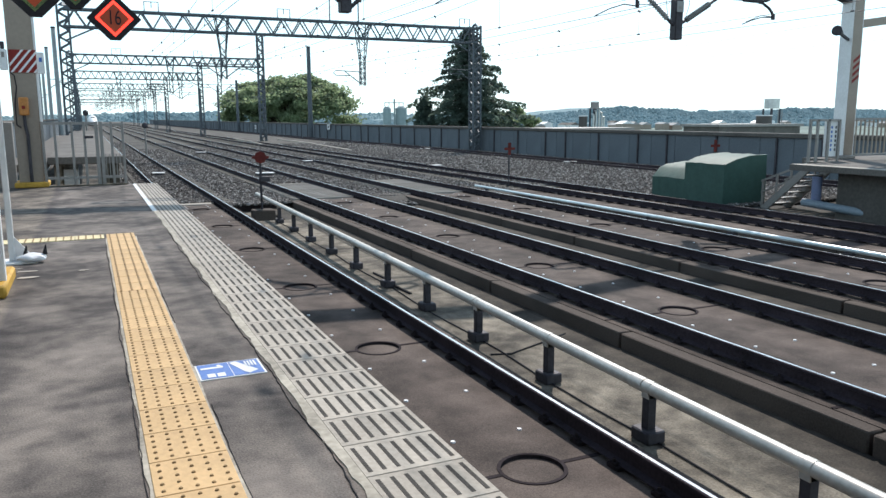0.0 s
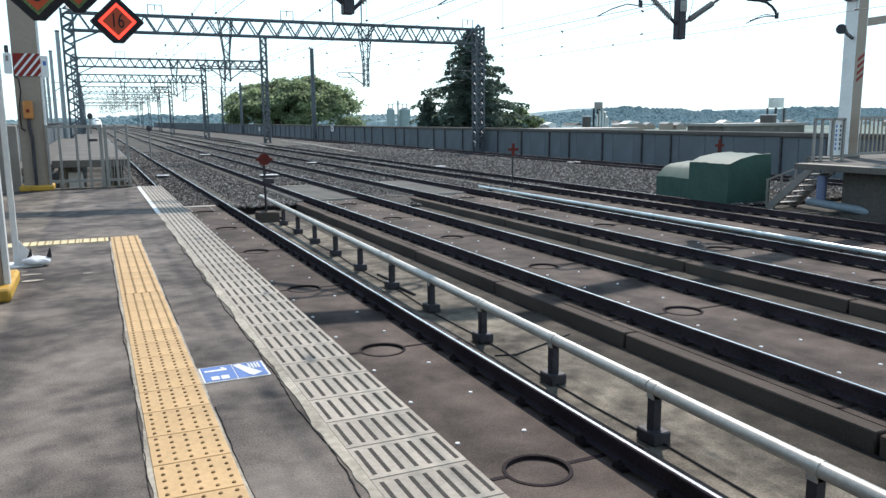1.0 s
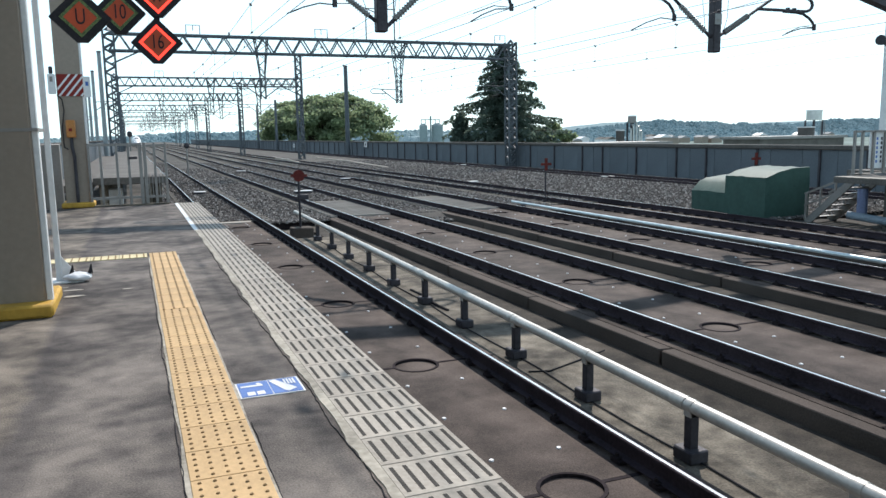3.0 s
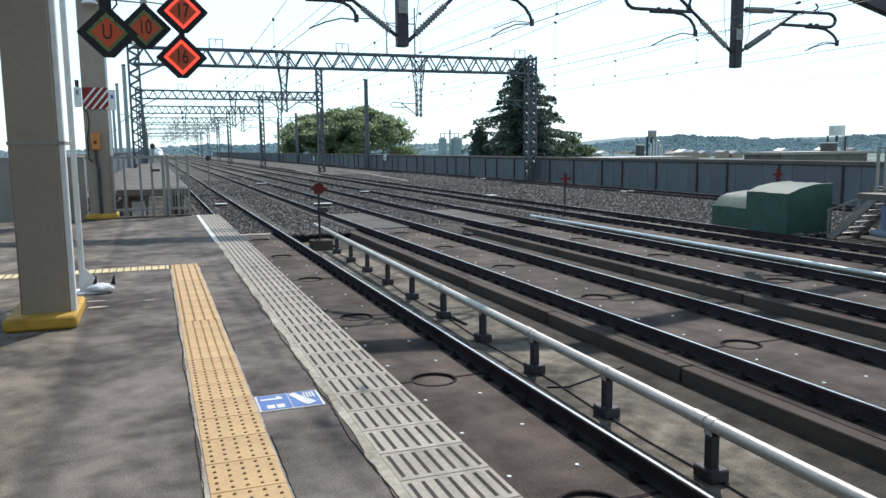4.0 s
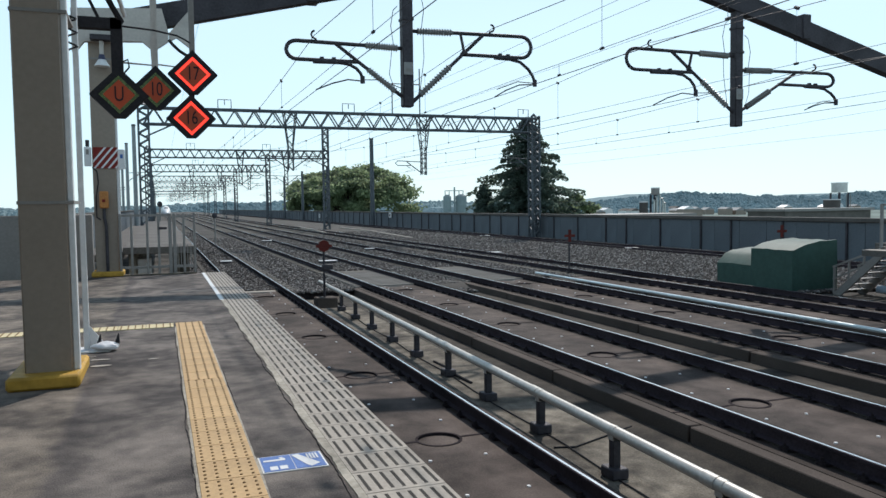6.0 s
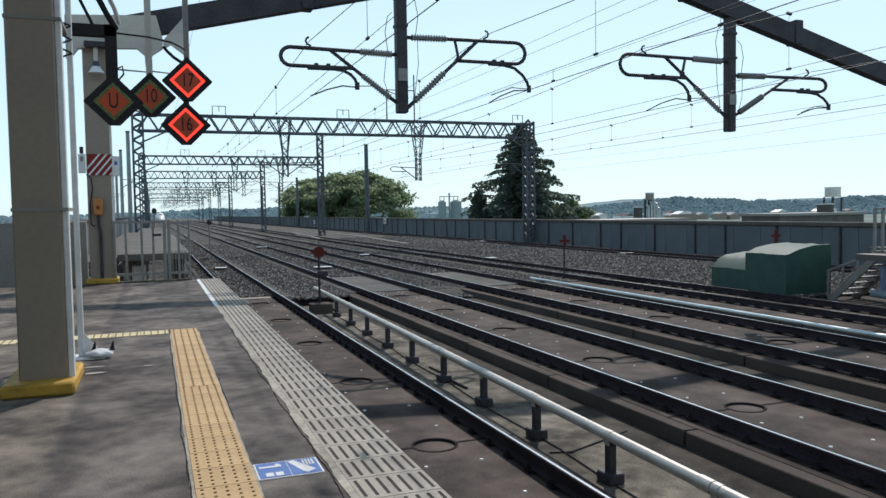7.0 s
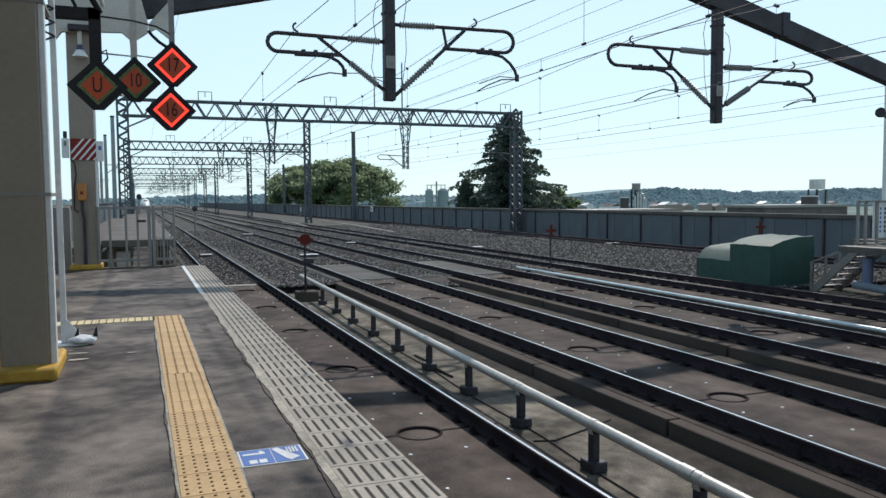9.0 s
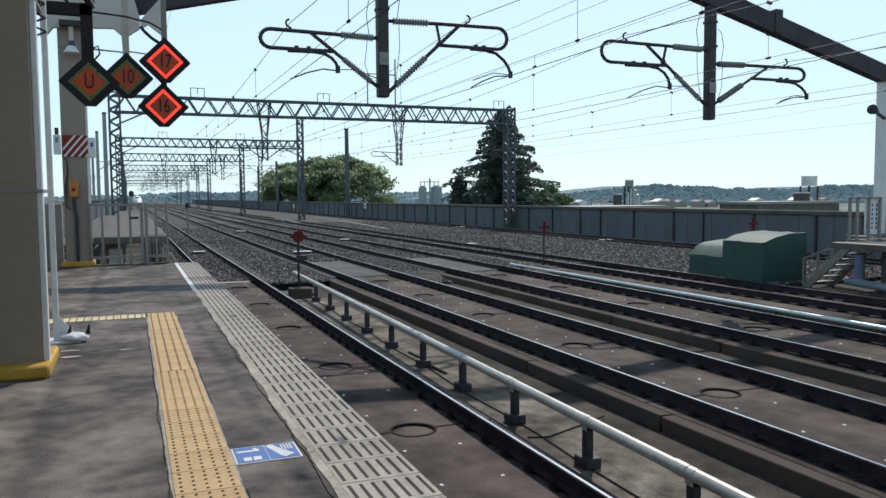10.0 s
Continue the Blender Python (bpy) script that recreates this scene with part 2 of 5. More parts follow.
def piece(name, me, parent, loc, rz=0.0):
    """One of many alike pieces that share a mesh; loc in world metres."""
    ob = new(name, me)
    ob.parent = parent
    ob.location = Vector(loc) - Vector(root_of(parent).location)
    ob.rotation_euler = (0, 0, rz)
    return ob


# ---- large structure ----
ZS, ZR, ZB = -1.45, -1.25, -1.72      # slab top, rail top, bed between the slabs
Y_END = 26.0                          # where the slab tracks turn into ballast

bm = bmesh.new()
box(bm, -4000, 4000, -300, 4800, -10.2, -9.0)
solo("ground", bm, LAND, (0, 0, -9), "hazy green and grey plain far below the viaduct", "ground", kind="structure")

bm = bmesh.new()
box(bm, -14, 30.2, -25, Y_END, -3.4, ZB)
box(bm, -14, 30.2, Y_END, 700, -3.4, ZB - 0.03)
solo("viaduct_deck", bm, CONCRETE, (8, 20, ZB), "stained grey concrete deck that carries the tracks", "viaduct", kind="structure")
# ballast bed, humped between the tracks
bm = bmesh.new()
xs = [-12 + i * 0.5 for i in range(84)]
ys = [Y_END + j * 0.8 for j in range(60)] + [Y_END + 48 + j * 12 for j in range(50)]
grid = []
for y in ys:
    row = []
    for x in xs:
        z = -1.51 + 0.04 * noise.noise(Vector((x * 0.9, y * 0.6, 0)))
        if 17.7 < x < 25:
            z += 0.15
        row.append(bm.verts.new((x, y, z if y > ys[0] else -1.56)))
    grid.append(row)
for a, b in zip(grid, grid[1:]):
    for i in range(len(a) - 1):
        bm.faces.new((a[i], a[i + 1], b[i + 1], b[i]))
solo("ballast_bed", bm, STONE, (8, 30, -1.45), "bed of grey and brown crushed stone under the tracks", "ballast", kind="structure")
# near strip of ballast between the fourth track and the wall
bm = bmesh.new()
grid = [[bm.verts.new((17.6 + i * 0.4, 13 + j * 0.5, -1.42 + 0.06 * noise.noise(Vector((i * 0.8, j * 0.7, 3))))) for i in range(21)] for j in range(27)]
for a, b in zip(grid, grid[1:]):
    for i in range(len(a) - 1):
        bm.faces.new((a[i], a[i + 1], b[i + 1], b[i]))
solo("ballast_verge", bm, STONE, (20, 20, -1.45), "rough strip of crushed stone beside the slab track", "ballast", kind="structure")

# platform
PLAT = solo("platform", bx(-9, 1.262, -12, 17.0, -0.35, 0, bevel=0.01), ASPHALT, (-2, 5, 0), "worn dark asphalt station platform with patches and stains", "platform", kind="structure")
part("platform_wall", bx(-9, 1.0, -11.9, 16.9, ZB, -0.351), CONCRETE, PLAT)

# tiles of the platform: yellow strip, cross strip, pale grip strip along the edge
def ragged_strip(x_in, x_out, y0, y1, step, wobble, seed, z=0.004):
    """A thin cement band with one straight and one ragged side."""
    bm = bmesh.new()
    n = int((y1 - y0) / step)
    rows = []
    for k in range(n + 1):
        y = y0 + k * step
        x = x_out + wobble * (noise.noise(Vector((seed, y * 2.1, 0))) + 0.6 * noise.noise(Vector((seed, y * 9, 3))))
        rows.append([bm.verts.new(p) for p in ((x_in, y, 0.0), (x_in, y, z), (x, y, z), (x, y, 0.0))])
    for p, q in zip(rows, rows[1:]):
        for i in range(3):
            bm.faces.new((p[i], q[i], q[i + 1], p[i + 1]))
    bmesh.ops.recalc_face_normals(bm, faces=bm.faces)
    return bm


part("mortar", ragged_strip(0.14, 0.122, -6, 9.4, 0.06, 0.012, 1.0), MORTAR, PLAT)
part("mortar", ragged_strip(0.43, 0.443, -6, 9.4, 0.06, 0.012, 2.0), MORTAR, PLAT)
part("mortar", ragged_strip(0.862, 0.815, -6, 16.9, 0.04, 0.022, 3.0, 0.005), MORTAR, PLAT, "ragged pale cement along the grip tiles")


def crack(x, y0, y1, width, sway, seed):
    """A thin dark crack that wanders along the strip and opens and closes."""
    bm = bmesh.new()
    rows = []
    n = int((y1 - y0) / 0.03)
    for k in range(n + 1):
        y = y0 + k * 0.03
        c = x + sway * (noise.noise(Vector((seed, y * 1.9, 0))) + 0.5 * noise.noise(Vector((seed, y * 11, 5))))
        w = width * max(0.08, 0.55 + noise.noise(Vector((seed + 9, y * 3.3, 2))))
        rows.append([bm.verts.new((c + dx, y, z)) for dx, z in ((-w, 0.0), (-w, 0.0056), (w, 0.0056), (w, 0.0))])
    for p, q in zip(rows, rows[1:]):
        for i in range(3):
            bm.faces.new((p[i], q[i], q[i + 1], p[i + 1]))
    bmesh.ops.recalc_face_normals(bm, faces=bm.faces)
    return bm


for x, y0, y1, width, sway, seed in ((0.116, 1.2, 8.9, 0.0028, 0.014, 4.0), (0.449, 2.0, 3.6, 0.0022, 0.01, 5.0), (0.449, 5.2, 6.6, 0.0022, 0.01, 6.0), (0.8, 1.0, 9.5, 0.0024, 0.022, 3.0)):
    part("crack", crack(x, y0, y1, width, sway, seed), SLOT, PLAT, "dark open crack in the asphalt beside the tiles")


def tile_yellow(bars):
    bm = bmesh.new()
    box(bm, -0.1475, 0.1475, -0.1475, 0.1475, -0.02, 0.008, bevel=0.002)
    if bars:
        for i in range(4):
            for f in box(bm, -0.12 + i * 0.075, -0.106 + i * 0.075, -0.147, 0.147, 0.008, 0.012):
                f.material_index = 1
    else:
        for i in range(5):
            for j in range(5):
                r = bmesh.ops.create_cone(bm, cap_ends=True, segments=8, radius1=0.0088, radius2=0.006, depth=0.005, matrix=Matrix.Translation((-0.116 + i * 0.058, -0.116 + j * 0.058, 0.0105)))
                for f in {f for v in r["verts"] for f in v.link_faces}:
                    f.material_index = 1
    return bm


def tile_pale():
    bm = bmesh.new()
    box(bm, -0.2, 0.2, -0.1475, 0.1475, -0.02, 0.006, bevel=0.002)
    return bm


DOTS, BARS = piece_mesh("tile", tile_yellow(False), [TILE_Y, WORN]), piece_mesh("tile", tile_yellow(True), [TILE_Y, WORN])
CROSS = piece_mesh("tile", tile_yellow(True), [TILE_C, WORN])
GRIP = piece_mesh("tile", tile_pale(), TILE_W)
bm = bmesh.new()
for i in range(7):
    box(bm, -0.178 + i * 0.0565, -0.178 + i * 0.0565 + 0.0165, -0.115, 0.115, 0.005, 0.0075)
SLOTS = piece_mesh("grip", bm, GRIPBAR)
y = 9.48
k = 0
while y > -5.5:
    piece("tile", BARS if k < 11 else DOTS, PLAT, (0.285, y, 0.0))
    y -= 0.3
    k += 1
for i in range(30):
    piece("tile", CROSS, PLAT, (-0.035 - 0.3 * i, 9.47, 0.0))
for i in range(75):
    y = 16.82 - 0.3 * i
    t = piece("tile", GRIP, PLAT, (1.062, y, 0.0))
    g = piece("grip", SLOTS, t, (0, 0, 0))
    g.location = (0, 0, 0)

# guide film stuck on the platform
SIGN = thing("platform_marker", (0.61, 4.07, 0.0), "blue and white marker sheet stuck on the asphalt", "marker")
part("sheet", bx(0.448, 0.785, 3.94, 4.2, 0.0005, 0.0055), WHITE, SIGN)
part("blue_field", bx(0.457, 0.617, 3.95, 4.19, 0.0055, 0.0075), BLUE, SIGN, "blue field")
part("blue_field", bx(0.622, 0.775, 3.95, 4.19, 0.0055, 0.0075), BLUE, SIGN)


def words(text, size, loc, material, parent, rot, name="lettering", depth=0.004):
    cu = bpy.data.curves.new(name, "FONT")
    cu.body, cu.size, cu.extrude = text, size, depth
    cu.align_x, cu.align_y = "CENTER", "CENTER"
    tmp = bpy.data.objects.new(name, cu)
    scene.collection.objects.link(tmp)
    me = bpy.data.meshes.new_from_object(tmp.evaluated_get(bpy.context.evaluated_depsgraph_get()))
    bpy.data.objects.remove(tmp)
    me.materials.clear()
    me.materials.append(material)
    ob = new(name, me)
    ob.parent = parent
    ob.location = Vector(loc) - Vector(root_of(parent).location)
    ob.rotation_euler = rot
    return ob


bm = bmesh.new()
prism(bm, [(0.47, 4.105), (0.585, 4.105), (0.585, 4.13), (0.47, 4.13)], lambda u, v, w: (u, v, 0.007 + w), 0.002)
prism(bm, [(0.56, 4.13), (0.585, 4.13), (0.57, 4.16), (0.555, 4.155)], lambda u, v, w: (u, v, 0.007 + w), 0.002)
part("figure_one", bm, WHITE, SIGN, "white figure 1")
bm = bmesh.new()
box(bm, 0.49, 0.53, 3.965, 4.02, 0.007, 0.009)
box(bm, 0.54, 0.58, 3.965, 4.02, 0.007, 0.009)
part("bars", bm, WHITE, SIGN)
bm = bmesh.new()
prism(bm, [(0.625, 4.17), (0.66, 4.18), (0.75, 4.0), (0.7, 3.96), (0.68, 3.99)], lambda u, v, w: (u, v, 0.007 + w), 0.002)
for i in range(4):
    box(bm, 0.70 + i * 0.016, 0.71 + i * 0.016, 4.08, 4.17, 0.007, 0.009)
part("drawing", bm, WHITE, SIGN)


# ---- tracks ----
JOINTS = [-7.0, -3.0, 1.2, 5.0, 8.62, 12.44, 16.53, 20.5, 24.6]
RAIL_OUT = [(-0.072, 0), (0.072, 0), (0.072, 0.012), (0.012, 0.03), (0.009, 0.125), (0.034, 0.14), (0.034, 0.172), (0.028, 0.178), (-0.028, 0.178), (-0.034, 0.172), (-0.034, 0.14), (-0.009, 0.125), (-0.012, 0.03), (-0.072, 0.012)]


def rail_mesh(x, y0, y1):
    bm = bmesh.new()
    prism(bm, RAIL_OUT, lambda u, v, w: (x + u, y0 + w, ZR - 0.163 + v * 0.916), y1 - y0)
    return bm


def rail_top(x, y0, y1):
    return bx(x - 0.015, x + 0.015, y0, y1, ZR + 0.0005, ZR + 0.002)


def clip_mesh():
    bm = bmesh.new()
    box(bm, -0.11, 0.11, -0.07, 0.07, 0.0, 0.036, bevel=0.004)
    for s in (-1, 1):
        box(bm, s * 0.08 - 0.03, s * 0.08 + 0.03, -0.035, 0.035, 0.036, 0.058, bevel=0.006)
        bmesh.ops.create_cone(bm, cap_ends=True, segments=6, radius1=0.016, radius2=0.016, depth=0.035, matrix=Matrix.Translation((s * 0.085, 0, 0.07)))
    return bm


CLIP = piece_mesh("fastener", clip_mesh(), STAIN)
PLUG = piece_mesh("plug", (lambda b: (bmesh.ops.create_cone(b, cap_ends=True, segments=10, radius1=0.024, radius2=0.02, depth=0.012), b)[1])(bmesh.new()), WHITE)


def notched_slab(x0, x1, xc, a, b, r=0.278):
    """A track slab with a half-round notch in the middle of each end."""
    arc = [math.pi * i / 14 for i in range(15)]
    out = [(x0, a)] + [(xc - r * math.cos(t), a + r * math.sin(t)) for t in arc] + [(x1, a), (x1, b)] + [(xc + r * math.cos(t), b - r * math.sin(t)) for t in arc] + [(x0, b)]
    bm = bmesh.new()
    prism(bm, out, lambda u, v, w: (u, v, ZS - w), ZS - ZB)
    return bm


def slab_track(name, xa, xb, xc, x0, x1, label, shift=0.0):
    tr = thing(name, (xc, 10, ZB), label, "railway track", "tracks of the station")
    for x in (xa, xb):
        r = part("rail", rail_mesh(x, -12, 420), RUST, tr)
        part("running_surface", rail_top(x, -12, 420), STEEL, r, "polished steel running surface")
    joints = [y + shift for y in JOINTS]
    edge = x0 + 0.2                                   # the kerb beside the slab has joints of its own
    for i in range(9):
        part("kerb", bx(x0, edge - 0.002, -6.43 + 3.59 * i + 0.02, -6.43 + 3.59 * (i + 1) - 0.02 if i < 8 else Y_END, ZB, ZS - 0.002, bevel=0.015), CURB, tr, "worn concrete kerb")
    for a, b in zip(joints, joints[1:] + [Y_END]):
        part("slab", notched_slab(edge, x1, xc, a + 0.014, b - 0.014), SLAB, tr)
        n = 7
        for i in range(n):
            y = a + (b - a) * (i + 0.5) / n
            if y > -1:
                for x in (xa, xb):
                    piece("fastener", CLIP, tr, (x, y, ZS))
        if b > 0:
            for i in range(3):
                for dx in (-0.33, 0.33):
                    piece("plug", PLUG, tr, (xc + dx + (xa + xb - 2 * xc) * 0.3, a + (b - a) * (0.2 + 0.3 * i), ZS + 0.006))
    for y in joints:
        bm = bmesh.new()
        bmesh.ops.create_cone(bm, cap_ends=True, segments=28, radius1=0.255, radius2=0.25, depth=0.2, matrix=Matrix.Translation((xc, y, ZS - 0.125)))
        part("stopper", bm, SLAB, tr, "round concrete stopper between two slabs")
        bm = bmesh.new()
        ring = [(r * math.cos(t), r * math.sin(t)) for r in (0.252, 0.284) for t in (i * math.tau / 28 for i in range(28))]
        lo = [bm.verts.new((xc + u, y + v, ZS + 0.006)) for u, v in ring]
        for i in range(28):
            bm.faces.new((lo[i], lo[(i + 1) % 28], lo[28 + (i + 1) % 28], lo[28 + i]))
        ext = bmesh.ops.extrude_face_region(bm, geom=bm.faces[:])
        bmesh.ops.translate(bm, verts=[v for v in ext["geom"] if isinstance(v, bmesh.types.BMVert)], vec=(0, 0, -0.11))
        box(bm, edge + 0.01, xc - 0.28, y - 0.022, y + 0.024, ZS - 0.02, ZS + 0.005)
        box(bm, xc + 0.28, x1 - 0.01, y - 0.024, y + 0.024, ZS - 0.02, ZS + 0.005)
        bmesh.ops.recalc_face_normals(bm, faces=bm.faces)
        part("joint_seal", bm, STAIN, tr, "black seal round the stopper")
    for j in range(10 if 6 < xc < 13 else 0, 150):
        y = Y_END + 0.4 + j * 0.62
        piece("sleeper", SLEEP, tr, ((xa + xb) / 2, y, -1.464))
    if 6 < xc < 13:
        for j in range(14):
            piece("timber", TIMBER, tr, ((xa + xb) / 2, Y_END + 0.2 + j * 0.46, -1.44))
    return tr


bm = bmesh.new()
box(bm, -1.3, 1.3, -0.12, 0.12, -0.12, 0.035, bevel=0.015)
SLEEP = piece_mesh("sleeper", bm, SLEEPER)
bm = bmesh.new()
box(bm, -1.25, 1.25, -0.06, 0.06, -0.12, 0.036, bevel=0.012)
TIMBER = piece_mesh("timber", bm, PALETIE)
TRACKS = [
    slab_track("railway_track", 2.28, 3.74, 3.06, 1.3, 4.1, "slab track beside the platform with polished rails on brown concrete"),
    slab_track("railway_track", 6.58, 8.49, 7.62, 6.14, 8.95, "slab track with polished rails on brown concrete, beside the guard pipe", -0.1),
    slab_track("railway_track", 10.66, 12.75, 11.98, 10.28, 13.25, "slab track with polished rails and a bright pipe alongside", -0.08),
    slab_track("railway_track", 15.5, 17.05, 16.3, 14.6, 17.4, "slab track beside the green covers and the far platform"),
]
tr = thing("railway_track", (26.6, 30, ZB), "ballasted track close below the barrier wall", "railway track", "tracks of the station")
for x in (25.8, 27.4):
    r = part("rail", rail_mesh(x, -10, 420), RUST, tr)
    part("running_surface", rail_top(x, -10, 420), STEEL, r)
for j in range(150):
    piece("sleeper", SLEEP, tr, (26.6, 6 + j * 0.62, -1.464))

# middle concrete strip with a drain line, kerbs beside the slabs
solo("track_walkway", bx(4.12, 5.2, -12, 21.5, ZB, -1.5, bevel=0.02), CONCRETE, (4.6, 10, -1.5), "pale stained concrete strip between two tracks", "walkway", kind="structure")

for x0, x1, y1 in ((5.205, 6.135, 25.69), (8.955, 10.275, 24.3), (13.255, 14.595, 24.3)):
    solo("drain_floor", bx(x0, x1, -12, y1, ZB - 0.1, -1.645, bevel=0.01), DRAIN, ((x0 + x1) / 2, 10, ZB), "dark brown concrete floor of the drain between two tracks", "drain", kind="structure")

# rubble banks that close the troughs between the slabs, and a pale end beam
# the trough's end wall takes the same near-black material as the slab seals
solo("trough_end", bx(4.11, 6.12, 25.7, 25.99, ZB - 0.1, -1.47, bevel=0.02), STAIN, (5.1, 25.85, ZB), "near-black wall that ends the trough", "wall", kind="structure")
for x0, x1, ya in ((8.97, 10.28, 24.2), (13.27, 14.58, 24.2)):
    bm = bmesh.new()
    rows = [[bm.verts.new((x0 + (x1 - x0) * i / 6, ya + j * (26.3 - ya) / 7, -1.75 + 0.05 * j + 0.06 * noise.noise(Vector((x0 + i, j * 0.9, 7))))) for i in range(7)] for j in range(8)]
    for p, q in zip(rows, rows[1:]):
        for i in range(6):
            bm.faces.new((p[i], p[i + 1], q[i + 1], q[i]))
    solo("rubble_bank", bm, STONE, ((x0 + x1) / 2, 25, -1.7), "sloping bank of crushed stone at the trough's end", "ballast", kind="structure")
solo("end_beam", bx(2.15, 3.6, 26.02, 26.3, ZB, -1.43, bevel=0.02), TILE_W, (2.9, 26.15, ZB), "pale concrete beam across the slab's end", "beam")
part("white_edge", bx(0.8, 0.86, 11.8, 16.95, 0.0052, 0.0075), WHITE, PLAT, "white painted edge line")

# guard pipe on short posts, running slightly away from the platform
GP = thing("guard_pipe", (4.33, 5.15, -1.5), "long galvanised pipe on short dark posts between two tracks", "guard pipe")


def pipe_x(y):
    return 4.335 + 0.0195 * (y - 5.15)


PIPE_Z = -1.018
bm = bmesh.new()
rod(bm, (pipe_x(-6), -6, PIPE_Z), (pipe_x(24.3), 24.3, PIPE_Z), 0.06, 18)
part("pipe", bm, RAILPAINT, GP)
for y in (-3.35, -1.65, 0.05, 1.75, 3.45, 5.15, 6.84, 8.57, 10.3, 12.05, 13.85, 15.6, 17.4, 19.15, 20.9):
    x = pipe_x(y)
    p = part("post", bx(x - 0.045, x + 0.045, y - 0.045, y + 0.045, -1.42, PIPE_Z - 0.04, bevel=0.006), DARK, GP)
    part("foot", bx(x - 0.1, x + 0.1, y - 0.12, y + 0.12, -1.5, -1.385, bevel=0.014), DARK, p)
    saddle = bmesh.new()
    rod(saddle, (x, y - 0.045, PIPE_Z), (x, y + 0.045, PIPE_Z), 0.0645, 18)
    box(saddle, x - 0.052, x + 0.052, y - 0.045, y + 0.045, PIPE_Z - 0.085, PIPE_Z - 0.02)
    part("saddle", saddle, RAILPAINT, p, "pale clamp round the pipe")
for y in (1.75, 5.15, 8.57, 12.05, 15.6, 19.15):
    bm = bmesh.new()
    rod(bm, (pipe_x(y + 0.06), y + 0.06, PIPE_Z), (pipe_x(y + 0.24), y + 0.24, PIPE_Z), 0.066, 18)
    part("coupling", bm, RAILPAINT, GP)
# thin cables that lie along the strip, and two that cross it
for pts, r in (([(pipe_x(y) + 0.03 * math.sin(y * 1.7), y, -1.488) for y in range(-6, 22)], 0.009), ([(4.24, 7.93, -1.49), (4.48, 7.85, -1.49), (5.07, 8.1, -1.49), (5.56, 8.32, -1.49)], 0.01),
               ([(4.6, 11.35, -1.488), (4.55, 11.9, -1.47), (4.66, 12.4, -1.488), (4.62, 13.2, -1.488)], 0.022)):
    bm = bmesh.new()
    tube(bm, pts, r, 6)
    solo("cable", bm, SLOT, pts[0], "thin black cable laid on the concrete strip", "cable", "cables on the strip")

# bright pipe alongside the third track
bm = bmesh.new()
rod(bm, (13.2, -10, -1.22), (13.2, 26, -1.22), 0.045, 14)
PIPE = thing("water_pipe", (13.2, 10, ZS), "long shiny pale pipe on low blocks beside a rail", "pipe")
part("pipe", bm, WATERPIPE, PIPE)
for i in range(12):
    part("support", bx(13.12, 13.24, -8 + i * 3, -7.8 + i * 3, ZS, -1.265), DARK, PIPE)

# barrier wall
WX, WT = 29.6, 0.52
W = thing("wall_east", (WX, 40, -1.7), "long grey-blue panelled barrier wall with a dark cap", "wall", kind="structure")
part("core", bx(WX + 0.05, WX + 0.5, -10, 420, -3, WT - 0.19), WALLM, W)
part("cap", bx(WX - 0.12, WX + 0.62, -10, 420, WT - 0.2, WT, bevel=0.03), WALLCAP, W)
bm = bmesh.new()
box(bm, 0, 0.05, 0.012, 1.988, -1.6, WT - 0.204, bevel=0.006)
PANEL = piece_mesh("panel", bm, WALLM)
for i in range(160):
    piece("panel", PANEL, W, (WX, -10 + i * 2.0, 0))
bm = bmesh.new()
box(bm, -0.09, 0.0, -0.05, 0.05, -1.6, WT - 0.204, bevel=0.006)
RIB = piece_mesh("rib", bm, DARK)
for i in range(120):
    piece("rib", RIB, W, (WX - 0.002, -10 + i * 3.4 + 0.5 * math.sin(i * 2.1), 0))
# wall at the platform's end and the side that closes the place
solo("wall_platform_end", bx(-9, -1.35, 18.2, 18.4, -1.7, 1.25, bevel=0.01), GREYP, (-5, 18.3, -1.7), "plain grey panel wall at the platform's end", "wall", kind="structure")

WW = solo("wall_parapet", bx(-2.3, -2.05, 20, 420, -1.7, 1.18, bevel=0.02), WALLM, (-2.2, 60, -1.7), "dark blue-grey parapet wall beside the walkway deck", "wall", kind="structure")
part("cap", bx(-2.36, -1.99, 20, 420, 1.181, 1.26, bevel=0.02), WALLCAP, WW)

# unseen roof over the platform behind the camera, added to block sky light
SHADE_ROOF = solo("unseen_shade_roof", bx(-9, 1.4, -14, 4.2, 5.3, 5.5, bevel=0.02), GREYP, (-3, -4, 5.3), "plain grey unseen roof, added to block sky light over the platform", "roof", kind="structure")
for y in (-12.5, -3.1):
    part("column", bx(-1.01, -0.67, y, y + 0.5, 0, 5.299, bevel=0.012), CREAM, SHADE_ROOF)
for i in range(6):
    part("purlin", bx(-8.9, 1.35, -13.5 + i * 3.4, -13.35 + i * 3.4, 5.1, 5.299), GREYP, SHADE_ROOF)


# unseen walls added to close the platform and dim the columns from behind
solo("wall_unseen_rear", bx(-9, 1.2, -12.3, -12.0, 0.001, 5.299, bevel=0.01), GREYP, (-4, -12.1, 0), "plain grey unseen wall behind the camera, added to cut sky light", "wall", kind="structure")
solo("wall_unseen_west", bx(-9.2, -9.001, -12.0, 18.2, -0.3, 2.4, bevel=0.01), GREYP, (-9.1, 3, 0), "plain grey unseen wall, added along the back of the platform", "wall", kind="structure")


